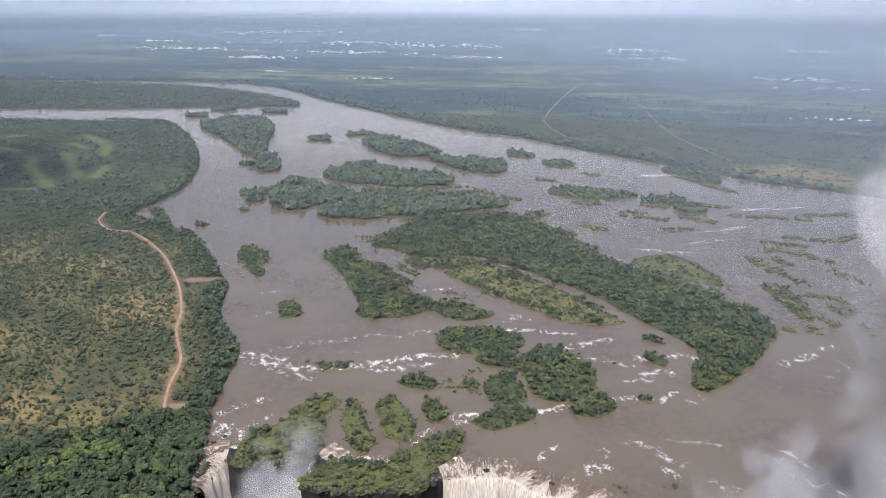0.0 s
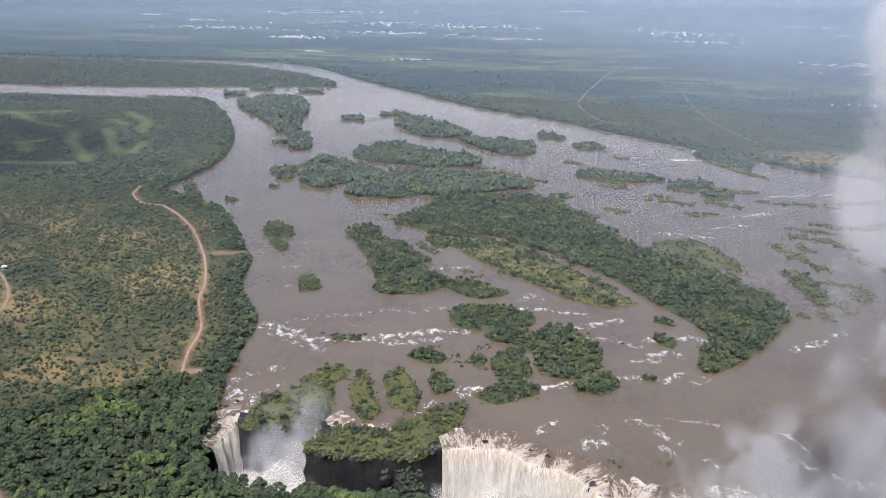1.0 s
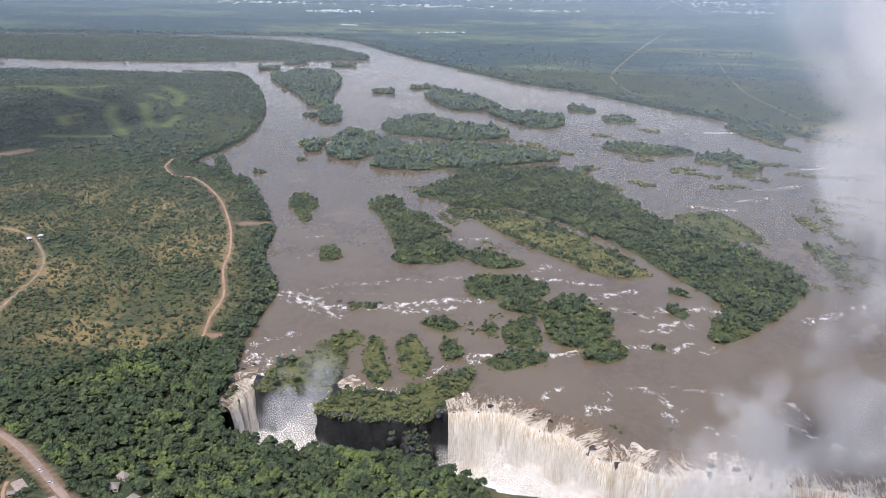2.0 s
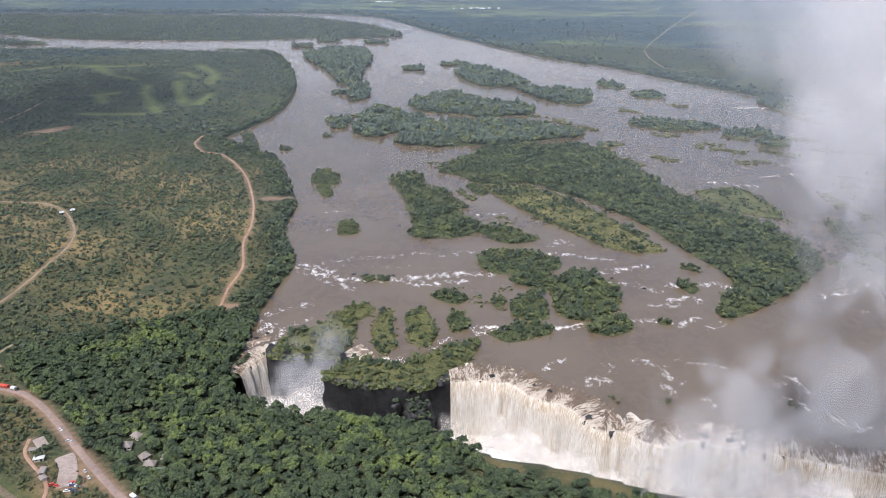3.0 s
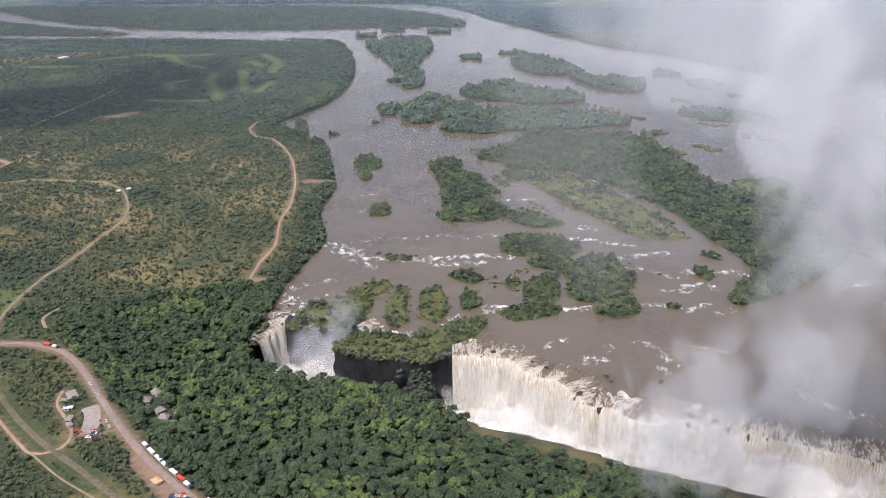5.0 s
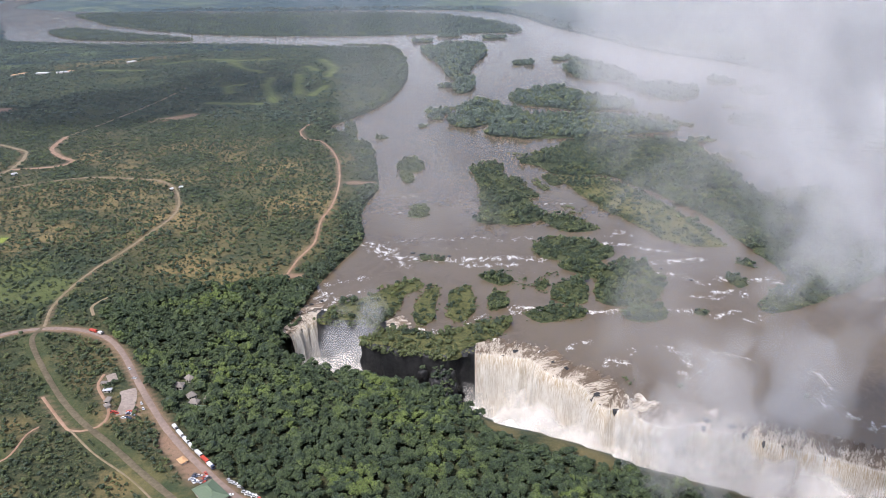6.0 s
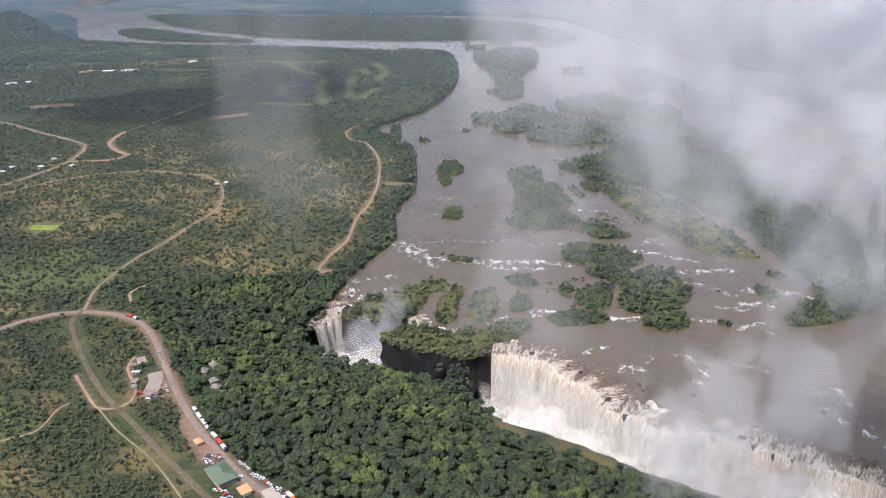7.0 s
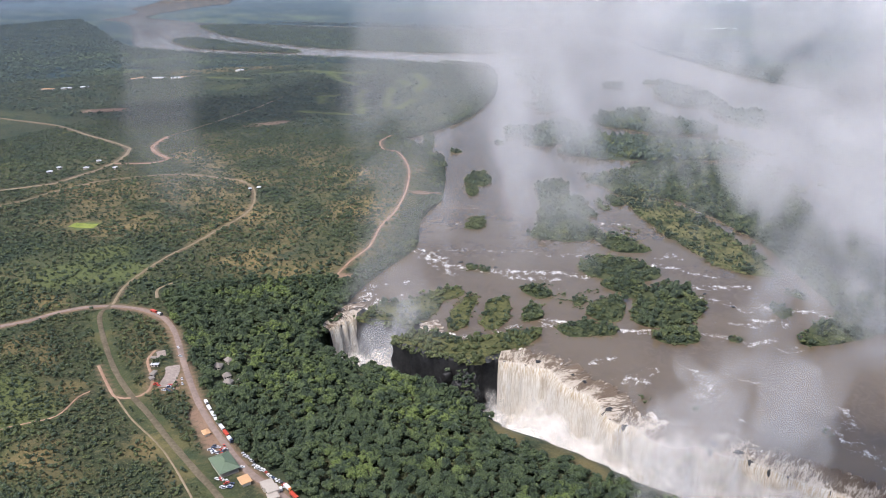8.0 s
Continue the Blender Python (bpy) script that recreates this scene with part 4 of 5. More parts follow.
def build_woods():
    x, y, d, rng = scatter(RAINFOREST, 8.6, 101)
    ok = clear_of(x, y, OPEN_LINES) & (side(NEARWOOD, x, y) < 3)
    x, y = x[ok], y[ok]
    r = 3.4 + 5.2 * rng.uniform(0, 1, len(x)) ** 1.4
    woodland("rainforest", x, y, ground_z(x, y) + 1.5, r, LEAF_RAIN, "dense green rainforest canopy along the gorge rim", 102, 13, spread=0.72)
    x, y, d, rng = scatter(BUSHLAND, 5.5, 103, 2)
    ok = clear_of(x, y, OPEN_LINES) & (rng.uniform(0, 1, len(x)) < 0.64 + 0.36 * rough2(x, y, 70, 0.6)) & (np.hypot(x + 780, y - 714) > 30)
    x, y = x[ok], y[ok]
    r = 1.1 + 2.6 * rng.uniform(0, 1, len(x)) ** 2
    pale = rng.uniform(0, 1, len(x)) + 0.3 * rough2(x, y, 80, 3.3) > 0.70
    woodland("bushland", x[~pale], y[~pale], ground_z(x[~pale], y[~pale]), r[~pale], LEAF_BUSH, "scattered dull green bushes over dry grass", 104, 1)
    woodland("bushland", x[pale], y[pale], ground_z(x[pale], y[pale]), 0.9 * r[pale], LEAF_PALE, "paler shrubs scattered over dry grass", 118, 1)
    x, y, d, rng = scatter(SOUTHBUSH, 4.0, 105)
    ok = clear_of(x, y, OPEN_LINES) & (rng.uniform(0, 1, len(x)) < 0.74 + 0.5 * rough2(x, y, 34, 2.2))
    x, y = x[ok], y[ok]
    r = 1.0 + 2.9 * rng.uniform(0, 1, len(x)) ** 2.2
    pale = rng.uniform(0, 1, len(x)) + 0.3 * rough2(x, y, 45, 3.3) > 0.62
    woodland("bushland", x[~pale], y[~pale], ground_z(x[~pale], y[~pale]), 1.2 * r[~pale], LEAF_BUSH, "thick green bush with grassy openings", 106, 2)
    woodland("bushland", x[pale], y[pale], ground_z(x[pale], y[pale]), r[pale], LEAF_PALE, "pale green shrubs between the darker bushes", 119, 2)
    x, y, d, rng = scatter([(-620, 255), (40, 62), (40, 285), (620, 250), (900, 380), (900, -300), (-620, -300)], 12, 114)
    ok = rng.uniform(0, 1, len(x)) < 0.8
    x, y = x[ok & (side(SOUTHBUSH, x, y) < 0)], y[ok & (side(SOUTHBUSH, x, y) < 0)]
    woodland("bushland", x, y, ground_z(x, y), rng.uniform(2.5, 6.5, len(x)), LEAF_BUSH, "thick green bush on the plateau", 115, 1)
    x, y, d, rng = scatter(GOLFLAND, 10.5, 107, 3)
    ok = clear_of(x, y, [(f, 21) for f in FAIRWAYS] + [([(x + 8, y - 26) for x, y in f], 14) for f in FAIRWAYS] + [(TOWNROAD, 10), ([(-1603, 1396), (-1542, 1439)], 30), ([(-1046, 1427), (-995, 1500)], 18)])
    ok &= rng.uniform(0, 1, len(x)) < 0.58 + 0.42 * rough2(x, y, 120, 1.1)
    x, y = x[ok], y[ok]
    r = 1.8 + 4.2 * rng.uniform(0, 1, len(x)) ** 2
    woodland("bushland", x, y, ground_z(x, y), r, LEAF_MIDHAZE, "wooded parkland round the fairways", 108, 1)
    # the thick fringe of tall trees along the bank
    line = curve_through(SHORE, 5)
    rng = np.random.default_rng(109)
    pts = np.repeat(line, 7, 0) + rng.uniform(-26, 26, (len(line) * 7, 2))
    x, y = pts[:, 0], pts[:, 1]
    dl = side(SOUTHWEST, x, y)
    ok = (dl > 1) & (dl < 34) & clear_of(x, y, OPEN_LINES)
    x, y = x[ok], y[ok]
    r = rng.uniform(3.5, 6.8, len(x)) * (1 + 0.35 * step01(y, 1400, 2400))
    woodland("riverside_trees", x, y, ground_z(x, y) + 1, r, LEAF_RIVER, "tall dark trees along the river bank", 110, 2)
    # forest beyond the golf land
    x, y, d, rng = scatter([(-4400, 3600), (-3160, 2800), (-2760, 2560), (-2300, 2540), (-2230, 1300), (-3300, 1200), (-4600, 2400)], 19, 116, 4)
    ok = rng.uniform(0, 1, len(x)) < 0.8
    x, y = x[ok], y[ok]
    woodland("bushland", x, y, ground_z(x, y), rng.uniform(3.5, 7.5, len(x)), LEAF_FARHAZE, "distant dark woods along the upper river", 117, 1)
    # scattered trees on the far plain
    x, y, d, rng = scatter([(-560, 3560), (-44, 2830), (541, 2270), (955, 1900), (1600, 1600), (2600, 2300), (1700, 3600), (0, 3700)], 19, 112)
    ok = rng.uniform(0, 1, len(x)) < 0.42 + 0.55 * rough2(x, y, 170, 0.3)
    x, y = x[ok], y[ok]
    woodland("bushland", x, y, ground_z(x, y), rng.uniform(1.8, 5, len(x)), LEAF_FARHAZE, "scattered trees on the far grassy plain", 113, 1)
    # the far bank
    line = curve_through(NORTH_BANK[7:27], 16)
    pts = np.repeat(line, 11, 0) + rng.uniform(-75, 75, (len(line) * 11, 2))
    x, y = pts[:, 0], pts[:, 1]
    inland = side(NORTHLAND, x, y)
    ok = (inland > 2) & (rng.uniform(0, 1, len(x)) < 1.1 - inland / 90)
    x, y = x[ok], y[ok]
    woodland("riverside_trees", x, y, ground_z(x, y), rng.uniform(4, 8, len(x)), LEAF_FARHAZE, "line of trees along the far bank", 111, 1)


build_woods()
rng = np.random.default_rng(57)
edge = curve_through(LIP[4:15], 1.6)
edge = np.repeat(edge, 2, 0) + rng.uniform(-2.2, 2.2, (2 * len(edge), 2))
woodland("cliff_edge_shrubs", edge[:, 0], edge[:, 1], rng.uniform(-6, 1.2, len(edge)), rng.uniform(1.1, 3.0, len(edge)), LEAF_PALE, "shrubs and creepers hanging over the cliff edge", 60, 1)
def spur():
    """The steep overgrown rib of rock that runs down into the gorge beside the main fall."""
    rng = np.random.default_rng(58)
    t = rng.uniform(0, 1, 260)
    c = np.stack([-14 + 34 * t, 601 - 48 * t, -14 - 62 * t], 1) + rng.normal(0, 1, (260, 3)) * (6, 5, 2.5)
    V, F = lumps(c - (0, 0, 5), rng.uniform(2, 5, 260), 1.4, 0.3, 59)
    tagged(new("rock_spur", mesh_of("rock_spur", V, F, [ROCK], smooth=True)), "steep rib of dark wet rock below the lip", "cliff", kind="structure")
    k = t < 0.95
    woodland("gorge_shrubs", c[k, 0], c[k, 1], c[k, 2] + 2.2, rng.uniform(2.2, 4.2, k.sum()), LEAF_RIVER, "shrubs clinging to the steep rib of rock", 64, 3)


spur()


def reed_rows(lines, seed):
    """Drowned reeds and shrubs in broken rows, bent along the current."""
    rng = np.random.default_rng(seed)
    px, py, pr = [], [], []
    for line in lines:
        line = curve_through(line, 1.5)
        q = np.repeat(line, 3, 0)
        side_way = 2.0 + 0.0045 * line[0][1]
        q = q + rng.normal(0, 1, q.shape) * side_way * 0.75
        q = q[rough2(q[:, 0], q[:, 1], 9, seed + line[0][0] * 0.1) > -0.25]
        px.append(q[:, 0]), py.append(q[:, 1]), pr.append(rng.uniform(0.7, 1.8, len(q)) * (0.7 + 0.0006 * q[:, 1]) + 1.6 * (rng.uniform(0, 1, len(q)) > 0.95))
    px, py, pr = np.concatenate(px), np.concatenate(py), np.concatenate(pr)
    woodland("reeds", px, py, np.full(len(px), -0.6), pr, REED, "broken rows of drowned reeds and shrubs in the shallows", seed, 1, 0.6)


rng = np.random.default_rng(61)
woodland("gorge_shrubs", rng.uniform(-219, -204, 40), rng.uniform(590, 640, 40), rng.uniform(-16, 0, 40), rng.uniform(2.6, 5.0, 40), LEAF_RAIN, "trees leaning over the gorge beside the cataract", 62, 3)
reed_rows([[(559, 1318), (582, 1250), (604, 1184)], [(598, 1326), (615, 1280)], [(535, 1132), (540, 1039)], [(576, 1133), (622, 1126), (621, 1068)], [(549, 1061), (571, 1016)],
           [(526, 1007), (532, 984)], [(489, 1007), (499, 991)], [(674, 1256), (705, 1199)], [(600, 1096), (604, 1051)], [(650, 1352), (696, 1304)], [(599, 1370), (673, 1346)], [(448, 1198), (467, 1157)], [(591, 993), (612, 984)]], 55)
reed_rows([[(457, 1676), (554, 1651)], [(510, 1589), (570, 1545)], [(388, 1588), (477, 1557)], [(288, 1500), (329, 1472)], [(445, 1480), (505, 1490)], [(626, 1605), (683, 1591)],
           [(699, 1601), (785, 1574)], [(676, 1456), (756, 1433), (837, 1482)], [(618, 1972), (661, 1920)], [(650, 1906), (707, 1821)], [(791, 1616), (904, 1641)]], 56)
reed_rows([[(18, 1826), (60, 1808)], [(86, 1791), (119, 1740)], [(150, 1722), (182, 1698)], [(251, 1911), (285, 1898)], [(372, 1984), (400, 1971)], [(291, 1770), (341, 1714)],
           [(-140, 1390), (-118, 1372)], [(-406, 1727), (-383, 1766)], [(-56, 1227), (-30, 1187)], [(236, 1478), (267, 1425)]], 65)
reed_rows([[(545, 1712), (568, 1702)], [(399, 1611), (429, 1612)], [(305, 1684), (355, 1674)], [(577, 1688), (638, 1678)], [(620, 1410), (690, 1395)], [(60, 1050), (84, 1030)], [(26, 1108), (40, 1086)], [(560, 1290), (570, 1240)]], 58)
rng = np.random.default_rng(63)
for cx, cy in ((-11, 839), (7, 817), (21, 821), (45, 839), (56, 850), (78, 876), (27, 804), (54, 790), (-128, 845), (185, 620), (232, 620), (354, 638)):
    n = 7
    woodland("drowned_shrubs", cx + rng.normal(0, 5, n), cy + rng.normal(0, 4, n), np.full(n, -0.8), rng.uniform(1.2, 3.2, n), LEAF_PALE, "clump of shrubs standing in the river", 640 + int(cx), 2)


# ---- roads ----
def strip(name, pts, width, lift, mat, label, category="road", step=6):
    line = curve_through(pts, step)
    d = np.gradient(line, axis=0)
    nrm = np.stack([-d[:, 1], d[:, 0]], 1) / np.linalg.norm(d, axis=1)[:, None]
    w = width / 2 * (1 + 0.12 * rough2(line[:, 0], line[:, 1], 11, 0.4))
    rows = []
    for k in (-1, -0.4, 0.4, 1):
        q = line + nrm * (k * w)[:, None]
        z = ground_z(q[:, 0], q[:, 1]) + lift * (1 if abs(k) < 1 else 0.5)
        rows.append(np.stack(bowl(q[:, 0], q[:, 1], z), 1))
    me = mesh_of(name, np.concatenate(rows), grid_faces(4, len(line))[:, ::-1], [mat], smooth=True)
    return tagged(new(name, me), label, category, kind="structure")


strip("road", ROAD, 6.4, 0.7, ASPHALT, "worn two-lane tar road with red dirt shoulders")
strip("railway", LOOP, 3.6, 0.6, TRACK, "pale overgrown railway bed curving through the bush", "railway")
strip("track", RIVERSIDE, 3.3, 0.6, DIRT, "reddish dirt track beside the river")
strip("road", TOWNROAD, 7.5, 0.7, TRACK, "grey road curving towards the town")
strip("track", REDPATH, 9, 0.6, DIRT, "bare red dirt path")
strip("railway", RAIL, 6, 0.8, BALLAST, "single railway line on dark ballast", "railway")
strip("track", TRACK2, 2, 0.6, TRACK, "narrow service track beside the railway")
strip("track", PATH_A, 2.2, 0.6, DIRT, "red footpath through the grass")
strip("track", PATH_B, 3.2, 0.6, DIRT, "red dirt level-crossing track")
strip("track", SPUR, 4, 0.6, TRACK, "short dirt spur")
strip("track", [(830, 3300), (785, 2907), (766, 2536), (815, 2150)], 3.6, 1.0, TRACK, "faint track across the far plain", step=40)
strip("track", [(-1147, 1247), (-1160, 1420), (-1190, 1640), (-1230, 1800)], 7, 0.7, TRACK, "dirt road through the woods", step=20)
strip("track", NORTHROAD, 4, 1.0, TRACK, "straight pale road on the far bank", step=40)
FIELD = plain_material("bright_field_grass", (0.15, 0.19, 0.035), (0.24, 0.27, 0.06), 0.2)
strip("playing_field", [(-800, 708), (-778, 714), (-758, 722)], 20, 0.6, FIELD, "small bright yellow-green field in the bush", "field")


# ---- spray and haze ----
def drift(name, x, y, z, w, h, mat, seed, lean=0.3, turn=0.0, label="drifting veil of pale spray"):
    """A billowing veil of spray, w wide and h high about its middle."""
    n = 14
    rng = np.random.default_rng(seed)
    u, v = np.meshgrid(np.linspace(-1, 1, n), np.linspace(-1, 1, n))
    u, v = u * np.sqrt(1 - v * v / 2), v * np.sqrt(1 - u * u / 2)
    ph = rng.uniform(0, 6, 4)
    bulge = 0.045 * w * (np.sin(u * 2.2 + ph[0]) * np.cos(v * 2.0 + ph[1]) + 0.5 * np.sin(u * 4.1 + ph[2]) * np.cos(v * 4.3 + ph[3]))
    X, Y, Z = u * w / 2, bulge + v * lean * h / 2, v * h / 2
    c, s = math.cos(radians(turn)), math.sin(radians(turn))
    V = np.stack([x + X * c - Y * s, y + X * s + Y * c, z + Z], -1).reshape(-1, 3)
    me = mesh_of(name, V, grid_faces(n, n), [mat], smooth=True)
    lay = me.uv_layers.new(name="UVMap")
    idx = np.zeros(len(me.loops), np.int32)
    me.loops.foreach_get("vertex_index", idx)
    uv = np.stack([(u.ravel() + 1) / 2, (v.ravel() + 1) / 2], 1)[idx]
    lay.data.foreach_set("uv", uv.astype(np.float32).ravel())
    return tagged(new(name, me), label, "spray", "veils of spray over the falls", "stuff")


def billow(x, y, z, w, h, mat, layers, seed, lean=0.3):
    """Several thin veils that hang together."""
    rng = np.random.default_rng(seed)
    for k in range(layers):
        g = rng.normal(0, 1, 3)
        drift("spray", x + 0.085 * w * g[0], y + 0.12 * w * g[1], z + 0.06 * h * g[2], w * rng.uniform(0.8, 1.12), h * rng.uniform(0.8, 1.12), mat, 10 * seed + k, lean, rng.uniform(-18, 18))


# along the foot of the falls
for k in range(18):
    x = 22 + k * 22
    y = np.interp(x, [p[0] for p in LIP[15:]], [p[1] for p in LIP[15:]])
    billow(x, y - 24, -80 + 0.07 * x, 100, 70 + 0.16 * x, MIST, 6, 200 + k)
    if k % 2:
        billow(x + 12, y - 48, -84 + 0.05 * x, 120, 72 + 0.14 * x, MIST, 6, 260 + k)
billow(-172, 605, -62, 75, 80, MIST, 5, 230)
billow(-140, 618, -55, 90, 95, MIST, 5, 231)
billow(-134, 640, 0, 90, 110, WISP, 2, 232)
billow(-146, 622, -30, 100, 90, VEIL, 3, 233)
billow(-120, 634, 14, 50, 80, WISP, 2, 235)
billow(0, 585, -70, 90, 70, VEIL, 3, 234)
def froth():
    """The thick white body of spray that boils up from the foot of the falls."""
    p, up = lip_frame(9)
    keep_x = p[:, 0] > 2
    p, up = np.repeat(p[keep_x], 5, 0), np.repeat(up[keep_x], 5, 0)
    rng = np.random.default_rng(88)
    out = rng.uniform(12, 62, len(p))
    rise = np.clip(p[:, 0], 0, 420)
    z = -92 + rng.uniform(0, 1, len(p)) ** 1.5 * (14 + 0.085 * rise) * step01(out, 4, 30)
    c = np.column_stack([p - up * out[:, None], z])
    V, F = lumps(c, rng.uniform(11, 19, len(p)), 0.8, 0.05, 89)
    tagged(new("froth", mesh_of("froth", V, F, [FROTH], smooth=True)), "dense white spray boiling at the foot of the falls", "spray", kind="stuff")


froth()
# plumes that rise and lean out over the rim: place, width, height, kind, veils
PLUMES = [(312, 465, 150, 120, 140, VEIL, 3), (236, 480, 40, 110, 120, RISING, 4), (268, 474, 62, 125, 140, RISING, 4), (305, 468, 80, 130, 160, RISING, 4),
          (225, 520, -48, 115, 90, MIST, 3), (290, 510, -44, 135, 100, MIST, 3), (360, 490, -30, 150, 120, MIST, 3),
          (286, 442, 302, 105, 120, PLUME, 4), (306, 440, 385, 125, 140, PLUME, 5), (335, 452, 245, 130, 130, PLUME, 4), (345, 446, 330, 150, 210, PLUME, 4), (415, 450, 330, 220, 340, PLUME, 6), (480, 430, 340, 200, 320, PLUME, 4),
          (218, 225, 412, 105, 110, VEIL, 4), (264, 300, 380, 115, 160, VEIL, 6), (372, 300, 385, 170, 210, PLUME, 5),
          (264, 98, 416, 84, 118, PLUME, 6), (238, 84, 408, 62, 120, WISP, 2), (193, 47, 412, 66, 90, WISP, 1)]
for k, (x, y, z, w, h, mat, layers) in enumerate(PLUMES):
    billow(x, y, z, w, h, mat, layers, 240 + k)


def haze_sheets():
    """Added upright sheets in place of haze, which thickens through them with the distance."""
    az = np.linspace(-1.35, 1.0, 70)
    up = np.array([0.0, 30, 70, 130, 250, 420, 520, 640])
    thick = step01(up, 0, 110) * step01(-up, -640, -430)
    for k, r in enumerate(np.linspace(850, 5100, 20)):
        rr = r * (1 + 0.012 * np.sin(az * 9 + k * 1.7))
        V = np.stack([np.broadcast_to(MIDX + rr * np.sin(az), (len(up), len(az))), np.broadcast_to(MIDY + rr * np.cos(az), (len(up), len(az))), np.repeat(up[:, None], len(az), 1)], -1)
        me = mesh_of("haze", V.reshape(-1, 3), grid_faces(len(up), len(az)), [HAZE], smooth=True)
        # denser to the east, which pales the river there
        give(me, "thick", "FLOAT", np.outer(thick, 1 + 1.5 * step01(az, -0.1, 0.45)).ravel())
        tagged(new("haze", me), "thin bluish sheet standing in for haze over the plain", "haze", "layers of haze", "stuff")


haze_sheets()


# ---- clouds high overhead, which shade parts of the land ----
WHITE = plain_material("cloud_white", (0.75, 0.76, 0.78), (0.85, 0.86, 0.88), 0.01)


def cloud(x, y, w, d, seed):
    rng = np.random.default_rng(seed)
    n = 75
    a, q = rng.uniform(0, 6.28, n), np.sqrt(rng.uniform(0, 1, n))
    up = 1500.0
    c = np.stack([x + SUN.x / SUN.z * up + np.cos(a) * q * w, y + SUN.y / SUN.z * up + np.sin(a) * q * d, up + rng.uniform(-20, 40, n)], 1)
    V, F = lumps(c, rng.uniform(0.25, 0.42, n) * d, 0.5, 0.1, seed)
    tagged(new("cloud", mesh_of("cloud", V, F, [WHITE], smooth=True)), "flat-bottomed white cumulus cloud overhead", "cloud", "clouds", "stuff")


for k, (x, y, w, d) in enumerate(((-1330, 1430, 270, 110), (-1190, 1620, 290, 130), (-1110, 1870, 230, 140), (-1190, 2060, 130, 80), (1500, 2700, 500, 150))):
    cloud(x, y, w, d, 300 + k)


# ---- buildings and vehicles ----
def part(name, bm, mat, parent, label="", smooth=False):
    me = bpy.data.meshes.new(name)
    bmesh.ops.recalc_face_normals(bm, faces=bm.faces)
    bm.to_mesh(me)
    bm.free()
    me.materials.append(mat)
    ob = new(name, me)
    ob.parent = parent
    return tagged(ob, label)


def box(x0, x1, y0, y1, z0, z1, bevel=0.0, bm=None):
    bm = bm or bmesh.new()
    v = [bm.verts.new(p) for p in ((x0, y0, z0), (x1, y0, z0), (x1, y1, z0), (x0, y1, z0), (x0, y0, z1), (x1, y0, z1), (x1, y1, z1), (x0, y1, z1))]
    for f in ((3, 2, 1, 0), (4, 5, 6, 7), (0, 1, 5, 4), (1, 2, 6, 5), (2, 3, 7, 6), (3, 0, 4, 7)):
        bm.faces.new([v[i] for i in f])
    if bevel:
        bmesh.ops.bevel(bm, geom=bm.edges[:], offset=bevel, segments=1, affect="EDGES")
    return bm


def hip_roof(w, d, z, rise, over=0.8, thick=0.25):
    """A hipped roof with its eaves' thickness."""
    bm = bmesh.new()
    a, b = w / 2 + over, d / 2 + over
    r = max(0.3, a - b)
    low = [bm.verts.new((x, y, z - thick)) for x, y in ((-a, -b), (a, -b), (a, b), (-a, b))]
    eave = [bm.verts.new((x, y, z)) for x, y in ((-a, -b), (a, -b), (a, b), (-a, b))]
    p, q = bm.verts.new((-r, 0, z + rise)), bm.verts.new((r, 0, z + rise))
    bm.faces.new(low[::-1])
    for i in range(4):
        bm.faces.new((low[i], low[(i + 1) % 4], eave[(i + 1) % 4], eave[i]))
    bm.faces.new((eave[0], eave[1], q, p))
    bm.faces.new((eave[1], eave[2], q))
    bm.faces.new((eave[2], eave[3], p, q))
    bm.faces.new((eave[3], eave[0], p))
    return bm


def wheel_mesh(r, w):
    bm = bmesh.new()
    bmesh.ops.create_cone(bm, cap_ends=True, segments=10, radius1=r, radius2=r, depth=w, matrix=Matrix.Rotation(math.pi / 2, 4, "X"))
    return bm


def paint(name, c, rough=0.4):
    return plain_material(name, tuple(0.85 * v for v in c), c, 1.5, rough, 0.5, 0.05)


GREEN_TIN, THATCH, TAN_TIN = paint("green_roof_sheet", (0.125, 0.165, 0.10), 0.5), paint("weathered_thatch", (0.24, 0.21, 0.18), 0.9), paint("orange_roof_sheet", (0.55, 0.33, 0.16), 0.6)
PLASTER, CONCRETE, GLASS, RUBBER = paint("cream_plaster", (0.62, 0.56, 0.47), 0.8), paint("stained_concrete", (0.40, 0.35, 0.29), 0.9), paint("dark_glass", (0.03, 0.035, 0.04), 0.1), paint("tyre_rubber", (0.03, 0.03, 0.03), 0.8)
PAINTS = [paint("white_paint", (0.75, 0.75, 0.74)), paint("silver_paint", (0.5, 0.5, 0.51)), paint("red_paint", (0.5, 0.07, 0.04)), paint("dark_blue_paint", (0.05, 0.07, 0.13)), paint("dark_grey_paint", (0.09, 0.09, 0.09)), paint("orange_paint", (0.62, 0.2, 0.04))]
PAINT_WORD = ["white", "silver", "red", "dark blue", "dark grey", "orange"]


def at_plan(x, y, deg=0.0, sink=0.0):
    X, Y, Z = bowl(np.array([float(x)]), np.array([float(y)]), ground_z(np.array([float(x)]), np.array([float(y)])))
    return pose(X[0] * UNIT, Y[0] * UNIT, Z[0] * UNIT - sink, 0, 0, deg)


